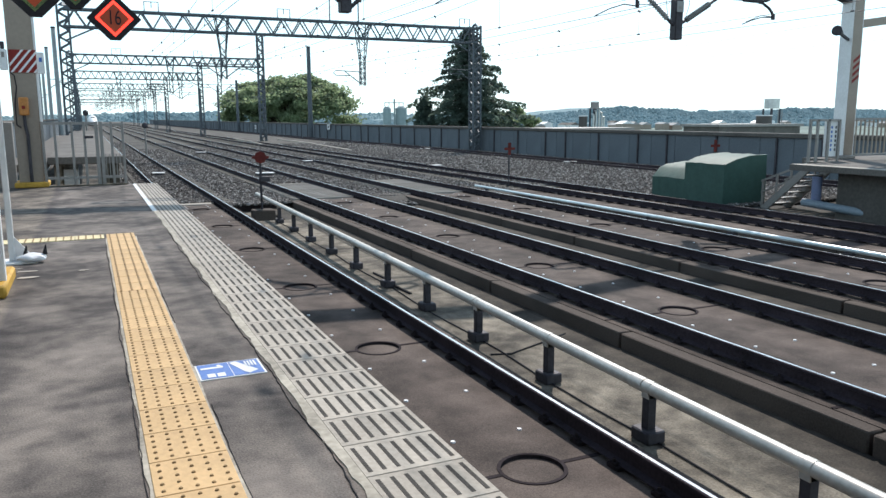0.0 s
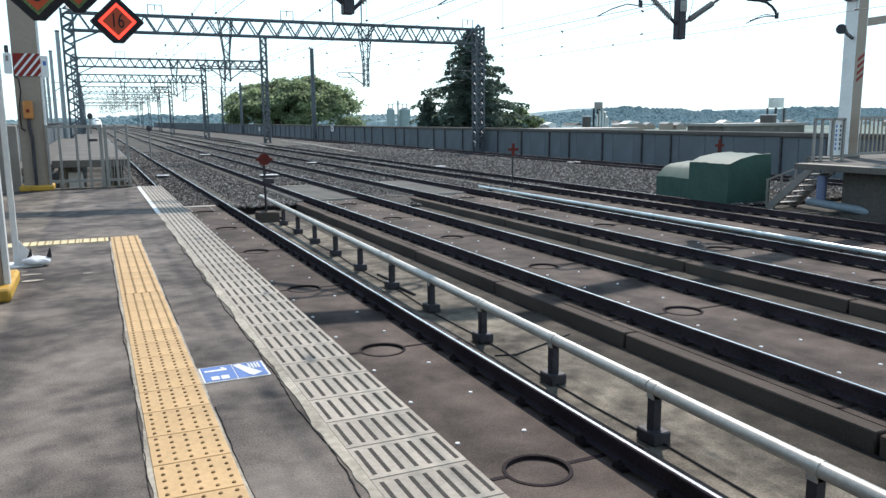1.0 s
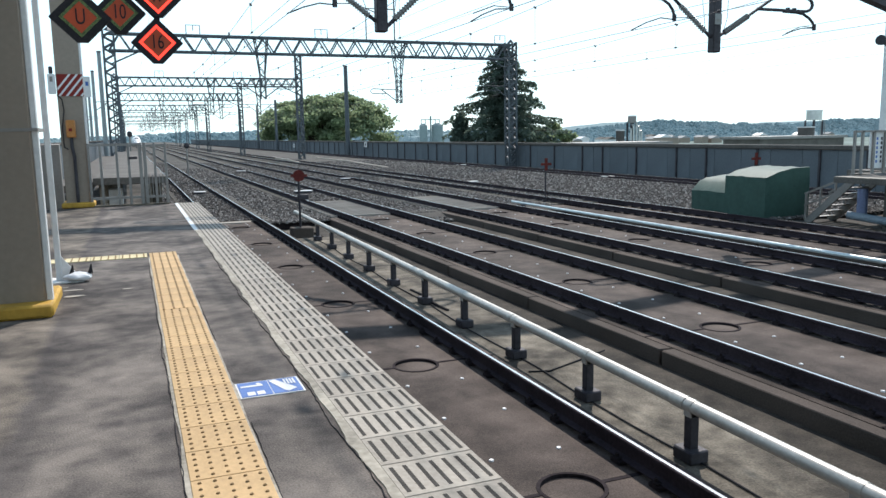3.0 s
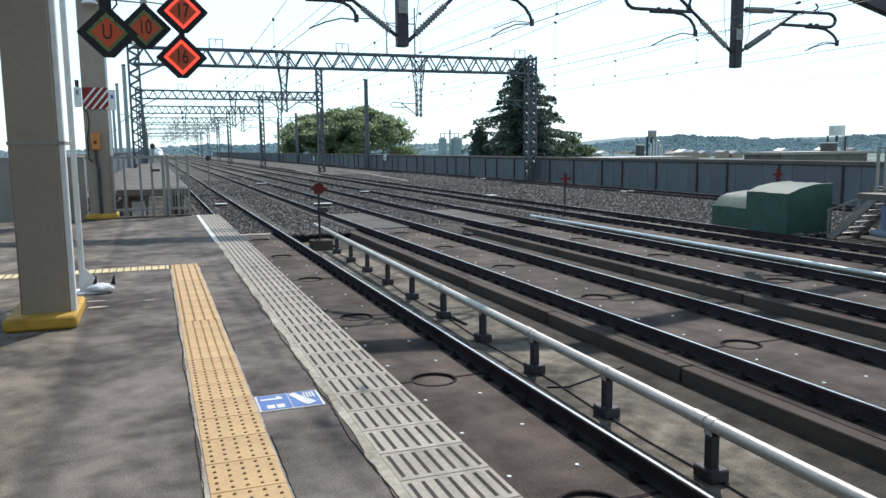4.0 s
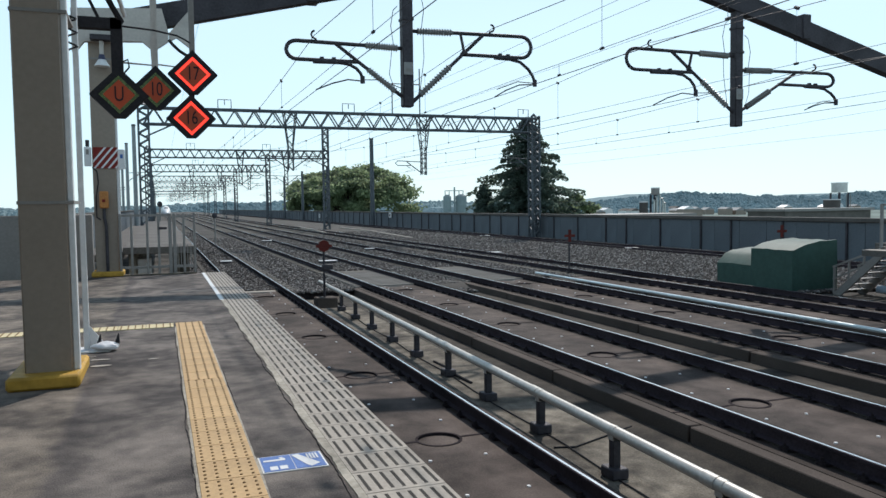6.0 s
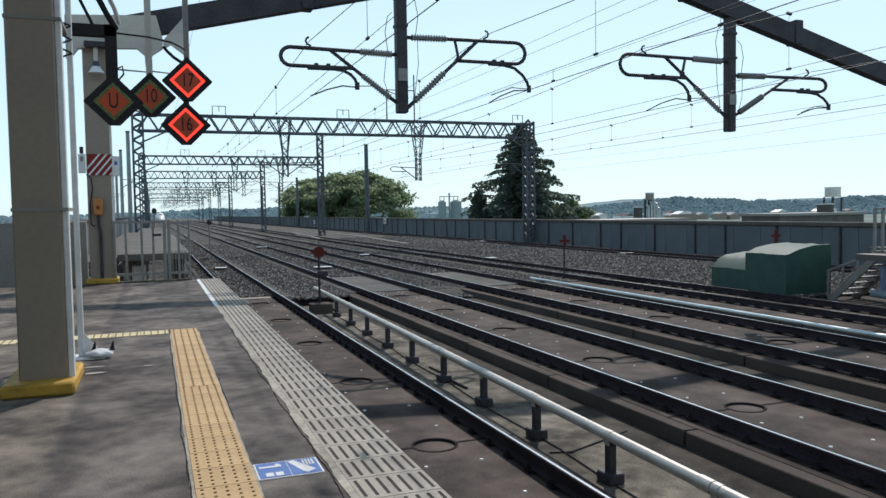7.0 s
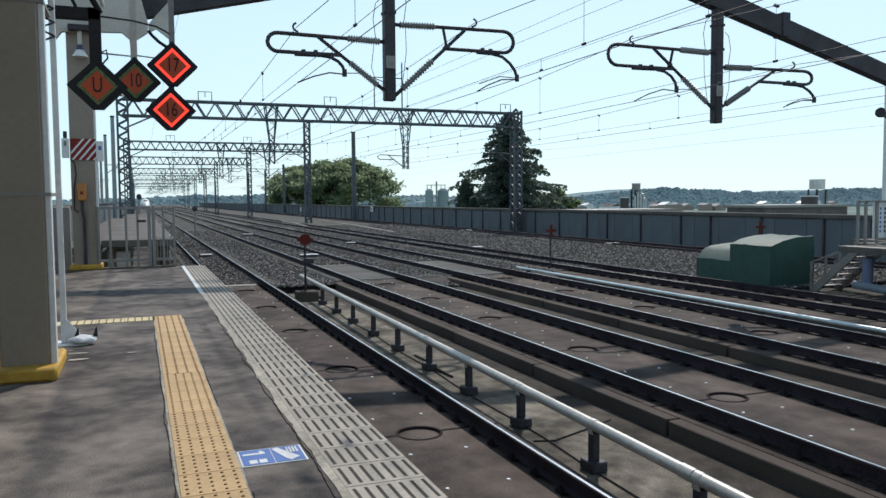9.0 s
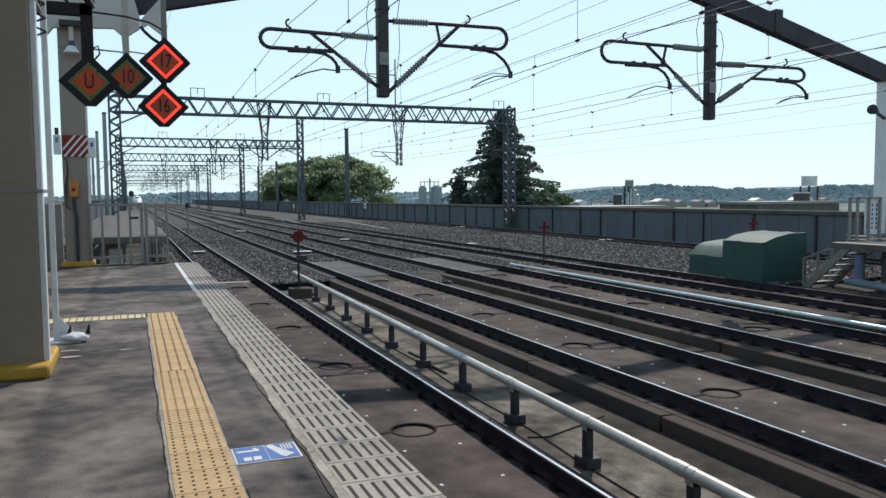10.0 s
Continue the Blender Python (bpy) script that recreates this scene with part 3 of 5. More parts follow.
# ---- platform things ----
def column(name, x0, x1, y0, y1, top, label, pad, paint=YPAINT):
    c = thing(name, ((x0 + x1) / 2, (y0 + y1) / 2, 0), label, "column", "columns of the canopy")
    s = part("shaft", bx(x0, x1, y0, y1, 0.05, top, bevel=0.012), CREAM, c)
    # sunlight on the column's right side is painted as a white flange
    part("flange", bx(x1 + 0.001, x1 + 0.045, y0 + 0.02, y0 + 0.12, 0.09, top, bevel=0.006), WHITE, s, "flange whitened to stand for its sunlit side")
    part("base_pad", bx(pad[0], pad[1], pad[2], pad[3], 0.0005, 0.105, bevel=0.02), paint, c, "yellow-painted base pad" if paint is YPAINT else "grey base pad")
    return c


NEAR = column("canopy_column", -1.01, -0.67, 6.62, 7.12, 5.2, "tall beige steel column standing on a yellow base pad", (-1.12, -0.61, 6.45, 7.3))
bm = bmesh.new()
for z in (2.85, 1.4):
    box(bm, -1.016, -0.62, 6.612, 7.126, z, z + 0.025)
part("strap", bm, GREYP, NEAR)
FAR = column("canopy_column", -1.22, -0.78, 17.0, 17.45, 5.15, "beige steel column with a striped plate on a yellow base", (-1.3, -0.7, 16.85, 17.55))

# things fixed to the far column
bm = bmesh.new()
box(bm, -1.2, -0.745, 16.975, 16.999, 2.18, 2.6)
STR = solo("warning_plate", bm, RED, (-0.97, 16.98, 2.2), "red plate with white diagonal stripes on the column", "warning plate")
bm = bmesh.new()
for i in range(-1, 5):
    a = -1.2 + i * 0.13
    pts = [(a, 2.18), (a + 0.045, 2.18), (a + 0.385, 2.6), (a + 0.34, 2.6)]
    lo, hi = -1.2, -0.745
    if a < lo:
        f = (lo - a) / 0.34
        f2 = max(0.0, (lo - a - 0.045) / 0.34)
        pts = [(lo, 2.18 + 0.42 * f), (lo if f2 else a + 0.045, 2.18 + 0.42 * f2), (a + 0.385, 2.6), (a + 0.34, 2.6)]
    elif a + 0.385 > hi:
        f = (hi - a) / 0.34
        f2 = (hi - a - 0.045) / 0.34
        pts = [(a, 2.18), (min(a + 0.045, hi - 0.002), 2.18), (hi, 2.18 + 0.42 * f2), (hi, min(2.6, 2.18 + 0.42 * f))]
    prism(bm, pts, lambda u, v, w: (u, 16.975 - w, v), 0.003)
part("stripe", bm, WHITE, STR, "white diagonal stripes")
BOXW = solo("notice_box", bx(-1.36, -1.23, 16.93, 17.03, 2.22, 2.6, bevel=0.01), WHITE, (-1.3, 16.98, 2.2), "small white notice box fixed beside the striped plate", "notice box")
part("lamp", bx(-1.33, -1.26, 16.94, 17.0, 2.605, 2.74, bevel=0.01), DARK, BOXW, "small dark lamp")
part("bars", bx(-1.32, -1.27, 16.926, 16.93, 2.45, 2.55), GREYP, BOXW)
NOT2 = solo("notice_plate", bx(-0.735, -0.61, 16.96, 16.985, 2.16, 2.56, bevel=0.006), WHITE, (-0.67, 16.97, 2.2), "white notice plate with a small blue figure", "notice plate")
part("mark", bx(-0.7, -0.65, 16.955, 16.96, 2.38, 2.46), BLUE, NOT2, "small blue mark")
PH = thing("emergency_phone", (-1.02, 16.95, 1.4), "orange call box on the column with a dark conduit below", "call box")
part("case", bx(-1.11, -0.94, 16.88, 16.999, 1.38, 1.72, bevel=0.02), mat("orange_paint", (0.5, 0.2, 0.05), 0.5), PH)
part("button", bx(-1.06, -1.0, 16.865, 16.88, 1.5, 1.56, bevel=0.01), RED, PH, "red button")
bm = bmesh.new()
tube(bm, [(-1.03, 16.95, 1.38), (-1.03, 16.95, 1.2), (-1.0, 16.95, 1.0), (-1.0, 16.95, 0.11)], 0.03, 8)
part("conduit", bm, DARK, PH)
bm = bmesh.new()
tube(bm, [(-1.22, 16.97, 2.2), (-1.14, 16.97, 2.12), (-1.12, 16.97, 1.9), (-1.17, 16.97, 1.6), (-1.17, 16.97, 1.2), (-1.1, 16.97, 1.15)], 0.012, 6)
part("cable", bm, SLOT, PH)
L = thing("dome_lamp", (-0.96, 16.8, 4.17), "small white dome lamp under the canopy bracket", "lamp")
bm = bmesh.new()
tube(bm, [(-0.96, 16.8, 4.17), (-0.96, 16.8, 4.18)], 0.145, 18)
rod(bm, (-0.96, 16.8, 4.18), (-0.96, 16.8, 4.3), 0.145, 18, 0.07)
part("shade", bm, WHITE, L)
bm = bmesh.new()
rod(bm, (-0.96, 16.8, 4.3), (-0.96, 16.8, 4.4), 0.07, 12, 0.05)
part("socket", bm, mat("dark_blue_socket", (0.04, 0.045, 0.1), 0.5), L)
part("stem", bx(-1.0, -0.92, 16.77, 16.83, 4.4, 4.67, bevel=0.008), PALEP, L)
part("cross_bar", bx(-1.2, -0.75, 16.785, 16.815, 4.305, 4.335), GREYP, L)
part("mounting", bx(-1.16, -0.78, 16.7, 16.899, 4.67, 4.78, bevel=0.01), DARK, L)

# thin white post with its weighted foot
TP = thing("marker_post", (-0.7, 8.13, 0), "thin white steel post on a white foot plate", "post")
part("shaft", bx(-0.72, -0.67, 8.1, 8.16, 0.012, 5.0, bevel=0.006), WHITE, TP)
part("foot_plate", bx(-1.0, -0.48, 7.98, 8.28, 0.0005, 0.012), WHITE, TP)
bm = bmesh.new()
prism(bm, [(-0.67, 0.012), (-0.5, 0.012), (-0.67, 0.24)], lambda u, v, w: (u, 8.125 + w, v), 0.012)
part("gusset", bm, WHITE, TP)
bm = bmesh.new()
bmesh.ops.create_icosphere(bm, subdivisions=3, radius=1, matrix=Matrix.Translation((-0.53, 8.02, 0.045)) @ Matrix.Diagonal((0.13, 0.09, 0.042, 1)))
for v in bm.verts:
    v.co += 0.022 * noise.noise_vector(v.co * 18)
    v.co.z = max(v.co.z, 0.013)
SB = solo("weight_bag", bm, mat("white_plastic", (0.75, 0.75, 0.77), 0.35, vary=0.1), (-0.53, 8.02, 0.013), "crumpled white plastic weight bag on the post's foot", "bag")
for x in (-0.58, -0.42):
    bm = bmesh.new()
    rod(bm, (x, 8.05, 0.07), (x + 0.012, 8.05, 0.16), 0.025, 7, 0.004)
    part("tie", bm, SLOT, SB, "black tie")

# fallen scraps on the asphalt
for i, (x, y, w) in enumerate([(-0.55, 7.55, 0.16), (-0.52, 7.25, 0.18), (-0.1, 7.4, 0.09), (-0.62, 7.72, 0.05)]):
    bm = bmesh.new()
    bmesh.ops.create_circle(bm, cap_ends=True, segments=9, radius=1, matrix=Matrix.Translation((x, y, 0.004)) @ Matrix.Diagonal((w / 2, w / 5, 1, 1)))
    for v in bm.verts:
        v.co.x += 0.03 * noise.noise(v.co * 20)
        v.co.y += 0.02 * noise.noise(v.co * 31)
    r = bmesh.ops.extrude_face_region(bm, geom=bm.faces[:])
    bmesh.ops.translate(bm, verts=[v for v in r["geom"] if isinstance(v, bmesh.types.BMVert)], vec=(0, 0, 0.002))
    bmesh.ops.recalc_face_normals(bm, faces=bm.faces)
    solo("mortar_patch", bm, TILE_W, (x, y, 0.003), "small pale dried mortar patch on the asphalt", "mortar patch", "mortar patches")


# stop position signs
def stop_sign(x, y, z, text, lit, label, size=1.0):
    s = thing("stop_sign", (x, y, z - 0.27), label, "stop sign", "hanging stop signs")
    R2 = 0.267 * size
    out = [(0, R2), (R2, 0), (0.05, -R2 + 0.05), (-0.05, -R2 + 0.05), (-R2, 0)]
    bm = bmesh.new()
    prism(bm, out, lambda u, v, w: (x + u, y + w, z + v), 0.12)
    case = part("case", bm, SLOT, s, "black lamp case")
    bm = bmesh.new()
    for a, b in (((0, 0.19), (0.19, 0)), ((0.19, 0), (0, -0.19)), ((0, -0.19), (-0.19, 0)), ((-0.19, 0), (0, 0.19))):
        f = 0.8
        prism(bm, [a, b, (b[0] * f, b[1] * f), (a[0] * f, a[1] * f)], lambda u, v, w: (x + u, y - 0.006 + w, z + v), 0.005)
    part("light_border", bm, LEDRED if lit else LEDOFF, s, "glowing red border" if lit else "unlit greenish border")
    bm = bmesh.new()
    q = 0.15
    prism(bm, [(0, q), (q, 0), (0, -q), (-q, 0)], lambda u, v, w: (x + u, y - 0.004 + w, z + v), 0.004)
    face = part("face", bm, SIGNORANGE, s, "dull orange face")
    words(text, 0.215, (x, y - 0.008, z), SLOT, s, (radians(90), 0, 0), depth=0.001).scale = (0.66, 1, 1)
    return s


def hanger(s, runs, r, material=DARK):
    bm = bmesh.new()
    for p, q in runs:
        bar(bm, p, q, r)
    return part("hanger", bm, material, s)


s = stop_sign(-0.343, 8.5, 2.505, "U", False, "unlit diamond stop sign with a dark U", 1.045)
hanger(s, [((-0.35, 8.56, 2.72), (-0.35, 8.56, 3.27)), ((-0.9, 8.56, 3.21), (-0.3, 8.56, 3.21)), ((-0.85, 7.1, 3.21), (-0.85, 8.6, 3.21))], 0.11, SLOT)
s = stop_sign(0.01, 9.25, 2.675, "10", False, "unlit diamond stop sign with a dark 10")
hanger(s, [((0.005, 9.31, 2.87), (0.005, 9.31, 5.0))], 0.07, PALEP)
s = stop_sign(0.403, 9.2, 2.857, "17", True, "diamond stop sign with a glowing red border and a 17")
hanger(s, [((0.403, 9.26, 3.08), (0.403, 9.26, 5.0))], 0.06, GREYP)
s = stop_sign(0.373, 9.2, 2.365, "16", True, "diamond stop sign with a glowing red border and a 16")
hanger(s, [((0.385, 9.26, 2.55), (0.385, 9.26, 2.74))], 0.06, SLOT)
for pts, r in (([(-0.3, 8.56, 3.2), (0.0, 8.8, 3.23), (0.24, 9.1, 3.25), (0.33, 9.2, 3.23), (0.41, 9.26, 3.19)], 0.01), ([(-0.7, 8.5, 3.9), (-0.62, 8.5, 3.5), (-0.5, 8.56, 3.24)], 0.016),
               ([(0.16, 9.3, 3.24), (0.2, 9.3, 3.19), (0.27, 9.28, 3.12), (0.36, 9.27, 3.06)], 0.018), ([(-0.68, 7.1, 4.2), (-0.62, 7.6, 3.85), (-0.5, 8.0, 3.55), (-0.38, 8.4, 3.36), (-0.3, 8.56, 3.24)], 0.032),
               ([(-0.72 + 0.05 * math.sin(k * 1.1), 8.05 + 0.05 * math.cos(k * 1.1), 3.16 - 0.022 * k) for k in range(16)], 0.009), ([(-0.33, 8.52, 2.82), (-0.25, 8.5, 2.86), (-0.24, 8.5, 2.78), (-0.31, 8.52, 2.7)], 0.009)):
    bm = bmesh.new()
    tube(bm, pts, r, 6)
    solo("sign_cable", bm, SLOT, pts[0], "black lamp cable looped beside the hanging signs", "cable", "sign cables")
bm = bmesh.new()
tube(bm, [(-0.64, 7.1, 4.25), (-0.54, 7.6, 3.9), (-0.42, 8.0, 3.6), (-0.3, 8.4, 3.4), (-0.27, 8.55, 3.3)], 0.022, 8)
solo("white_hose", bm, WHITE, (-0.4, 8, 3.6), "white hose bent down to the sign bracket", "hose")
bm = bmesh.new()
tube(bm, [(-0.02, 16.88, 4.8), (-0.02, 16.88, 4.25), (-0.62, 16.88, 4.28)], 0.02, 6)
tube(bm, [(-0.02, 16.88, 4.28), (0.65, 16.88, 4.22), (0.65, 16.88, 3.85)], 0.016, 6)
solo("conduit", bm, GREYP, (0, 16.88, 4.3), "thin bent conduit hanging below the bracket", "conduit")

# end fence with its gate
FN = thing("end_fence", (0, 16.95, 0), "grey steel fence with a narrow gate at the platform's end", "fence")
for x in (-0.75, -0.54, -0.24, -0.02, 0.2, 0.285, 0.47, 0.68):
    w = 0.033 if x in (0.2, 0.285) else 0.024
    part("post", bx(x - w, x + w, 16.93, 16.97, 0, 1.26, bevel=0.005), GREYP, FN)
part("rail", bx(-0.73, 0.17, 16.935, 16.965, 1.2, 1.25), GREYP, FN)
part("rail", bx(0.31, 0.66, 16.935, 16.965, 1.17, 1.22), GREYP, FN)
part("rail", bx(-0.73, 0.17, 16.935, 16.965, 0.14, 0.19), GREYP, FN)
part("rail", bx(0.31, 0.66, 16.935, 16.965, 0.14, 0.19), GREYP, FN)
for i in range(5):
    part("baluster", bx(0.335 + i * 0.065, 0.35 + i * 0.065, 16.94, 16.96, 0.19, 0.62), GREYP, FN)
part("latch", bx(-0.02, 0.14, 16.91, 16.93, 0.93, 0.98), DARK, FN, "dark latch")
part("sill", bx(-0.75, 0.7, 16.86, 16.999, 0.0005, 0.03), CONCRETE, FN)

# low walkway deck beyond the fence
DK = thing("walkway_deck", (0, 30, -1.5), "long low concrete deck on posts beyond the fence", "deck")
part("slab", bx(-0.78, 0.74, 18.6, 58, 0.34, 0.5, bevel=0.015), DECK, DK)
for j in range(14):
    for x in (-0.6, 0.56):
        part("post", bx(x - 0.07, x + 0.07, 18.8 + j * 2.9, 18.95 + j * 2.9, ZB, 0.34), CONCRETE, DK)
part("side_slab", bx(-1.6, -0.82, 18.6, 50, 0.2, 0.36, bevel=0.015), DECK, DK)
CB = thing("cable_box", (-0.3, 19.2, -1.5), "white metal cabinet under the walkway deck", "cabinet")
part("body", bx(-0.5, -0.2, 19.3, 19.7, ZB, 0.2, bevel=0.01), WHITE, CB)
part("plinth", bx(-0.2, 0.12, 18.7, 19.2, ZB, -0.4, bevel=0.02), CONCRETE, CB)

# ---- portal frame over the tracks with its hanging tubes ----
PF = thing("portal_frame", (10, 17.2, 0), "dark sloping steel portal beam spanning all the tracks", "portal frame")
bm = bmesh.new()
prism(bm, [(-0.8, 4.83), (10.5, 7.55), (21.6, 4.66), (21.6, 5.17), (10.5, 8.1), (-0.8, 5.3)], lambda u, v, w: (u, 17.05 + w, v), 0.3)
part("beam", bm, DARK, PF)
bm = bmesh.new()
prism(bm, [(-1.5, 4.45), (-1.4, 4.5), (-1.28, 4.66), (-0.6, 4.7), (-0.2, 4.72), (-0.06, 4.6), (-0.05, 4.4), (0.06, 4.4), (0.08, 4.6), (0.29, 4.75), (0.3, 4.92), (0.18, 5.4), (-1.5, 5.3)], lambda u, v, w: (u, 16.9 + w, v), 0.14)
part("haunch", bm, PALEP, PF, "pale grey bracket plate")
bm = bmesh.new()
prism(bm, [(0.305, 4.75), (0.45, 4.84), (0.74, 4.62), (0.74, 5.44), (0.305, 4.92)], lambda u, v, w: (u, 16.92 + w, v), 0.1)
part("gusset", bm, PALEP, PF)
for x, z in ((17.1, 5.9), (13.4, 6.86), (3.3, 5.86)):
    bm = bmesh.new()
    box(bm, x - 0.14, x + 0.14, 17.01, 17.39, z - 0.06, z + 0.62, bevel=0.02)
    part("splice", bm, DARK, PF)
RC = column("canopy_column", 21.45, 21.85, 16.95, 17.4, 5.2, "tall pale column on the opposite platform", (21.38, 21.92, 16.88, 17.5), GREYP)
# added white sheet paints the reflected light on the column's left face
part("lit_side_face", bx(21.43, 21.449, 16.96, 17.39, 0.1, 5.1), WHITE, RC, "side face whitened for the light it catches")
bm = bmesh.new()
bar(bm, (21.9, 17.2, 4.1), (25.5, 17.2, 4.6), 0.25)
part("beam", bm, CREAM, RC)
bm = bmesh.new()
for i in range(4):
    prism(bm, [(21.55, 2.3 + i * 0.2), (21.84, 2.5 + i * 0.2), (21.84, 2.6 + i * 0.2), (21.55, 2.4 + i * 0.2)], lambda u, v, w: (u, 16.949 - w, v), 0.004)
part("stripe", bm, RED, RC, "red warning stripes")


def insulator(bm, p, q, r=0.075, n=13):
    p, q = Vector(p), Vector(q)
    rod(bm, p, q, r * 0.75, 8)
    for i in range(n):
        c = p.lerp(q, (i + 0.5) / n)
        d = (q - p).normalized() * 0.018
        rod(bm, c - d, c + d, r * 1.15, 10, r * 0.6)


def drop_tube(x, ztop, zbot, left, right, label, y=17.2, w=0.125):
    """A hanging square tube with an arm to each side. An arm: height of its insulator, of its foot, reach, drop, place of the hook."""
    d = thing("drop_tube", (x, y, zbot), label, "catenary support", "catenary supports")
    part("tube", bx(x - w, x + w, y - w, y + w, zbot, ztop, bevel=0.02), DARK, d)
    for sgn, (zt, zl, k, drop, hook) in ((-1, left), (1, right)):
        P = lambda u, dz: (x + sgn * u * k, y, zt + dz * (drop if dz < 0 else 1))
        bm = bmesh.new()
        insulator(bm, P(0.22, 0.0), P(0.95, 0.02))
        part("insulator", bm, PORC, d, "pale ribbed insulator")
        bm = bmesh.new()
        foot, head = Vector((x + sgn * 0.13, y, zl)), Vector(P(1.62, 0.03))
        insulator(bm, foot.lerp(head, 0.1), foot.lerp(head, 0.52))
        part("insulator", bm, PORC, d, "pale ribbed insulator")
        bm = bmesh.new()
        rod(bm, P(0.1, 0), P(0.22, 0), 0.045, 8)
        part("pin", bm, DARK, d)
        bm = bmesh.new()
        rod(bm, foot, foot.lerp(head, 0.1), 0.045, 8)
        part("pin", bm, DARK, d)
        bm = bmesh.new()
        loop = [P(0.95, 0.02), P(2.45, 0.04)] + [(x + sgn * (2.45 + 0.22 * math.sin(t)) * k, y, zt - 0.16 * drop + (0.04 + 0.16 * drop if math.cos(t) > 0 else 0.2 * drop) * math.cos(t)) for t in (0.35, 0.7, 1.1, 1.57, 2.0, 2.4, 2.8, 3.14)] + [P(1.12, -0.36)]
        tube(bm, loop, 0.045, 10)
        rod(bm, foot.lerp(head, 0.5), head, 0.042, 8)
        if drop > 1.2:                                # forked brace between the top tube and the strut
            rod(bm, P(1.12, 0.02), foot.lerp(head, 0.72), 0.036, 8)
            bmesh.ops.create_icosphere(bm, subdivisions=2, radius=0.075, matrix=Matrix.Translation(foot.lerp(head, 0.72)))
        tube(bm, [P(hook, 0.04), P(hook, 0.1)] + [P(hook + 0.1 * math.cos(t), 0.19 + 0.09 * math.sin(t)) for t in (-1.4, -0.7, 0.0, 0.7, 1.3)], 0.024, 6)
        part("bracket_arm", bm, DARK, d)
        bm = bmesh.new()
        if sgn < 0:
            clamp, bend, thin = [P(2.1, -0.39), P(1.35, -0.38)], [P(1.5, -0.4), P(1.32, -0.42), P(1.16, -0.5), P(1.06, -0.61), P(1.02, -0.73)], [P(1.02, -0.78), P(1.35, -0.76), P(1.7, -0.86), P(2.05, -1.01)]
        else:
            clamp, bend, thin = [P(1.85, -0.38), P(2.35, -0.39)], [P(2.2, -0.4), P(2.42, -0.44), P(2.6, -0.56), P(2.7, -0.68), P(2.75, -0.8)], [P(2.73, -0.84), P(2.4, -0.86), P(2.1, -0.97), P(1.85, -1.1)]
        rod(bm, clamp[0], clamp[1], 0.052, 8)
        for q in (0.25, 0.6):
            c = Vector(clamp[0]).lerp(Vector(clamp[1]), q)
            box(bm, c.x - 0.04, c.x + 0.04, c.y - 0.04, c.y + 0.04, c.z, c.z + 0.1)
        tube(bm, bend, 0.038, 8)
        tip = Vector(bend[-1])
        rod(bm, tip + Vector((0, 0, 0.06)), tip - Vector((0, 0, 0.1)), 0.055, 8)
        tube(bm, thin, 0.016, 6)
        tube(bm, [tip + Vector((-sgn * 0.05, 0, -0.02)), tip + Vector((-sgn * 0.45, 0.02, 0.0)), tip + Vector((-sgn * 1.0, 0.03, -0.2))], 0.011, 6)
        part("steady_arm", bm, DARK, d)
        jump = bmesh.new()
        tube(jump, [P(0.3, 0.03), P(0.36, 0.5), P(0.3, 0.85), P(0.2, 0.95)], 0.009, 5)
        tube(jump, [P(0.34, -0.02), (x + sgn * 0.42, y, zt - 0.6), (x + sgn * 0.3, y, zl + 0.15)], 0.008, 5)
        part("jumper", jump, DARK, d, "thin bent jumper wire")
    part("number_plate", bx(x - 0.11, x + 0.11, y - w - 0.02, y - w - 0.003, zbot + 0.72, zbot + 1.0), PORC, d, "small white plate with grey bars")
    part("plate_bar", bx(x - 0.07, x + 0.07, y - w - 0.024, y - w - 0.0205, zbot + 0.78, zbot + 0.86), GREYP, d)
    for z in (zbot + 1.95, zbot + 2.6):
        part("band", bx(x - w - 0.018, x + w + 0.018, y - w - 0.018, y + w + 0.018, z, z + 0.07, bevel=0.008), DARK, d)
    return d


drop_tube(5.46, 6.75, 3.62, (4.95, 3.86, 1.03, 1.0, 2.03), (5.36, 3.74, 1.19, 1.3, 1.75), "dark square tube with two insulated catenary arms")
drop_tube(14.83, 6.75, 3.38, (5.27, 3.78, 1.306, 1.38, 2.07), (4.91, 3.8, 1.287, 0.92, 2.06), "dark square tube between the outer tracks with catenary arms")


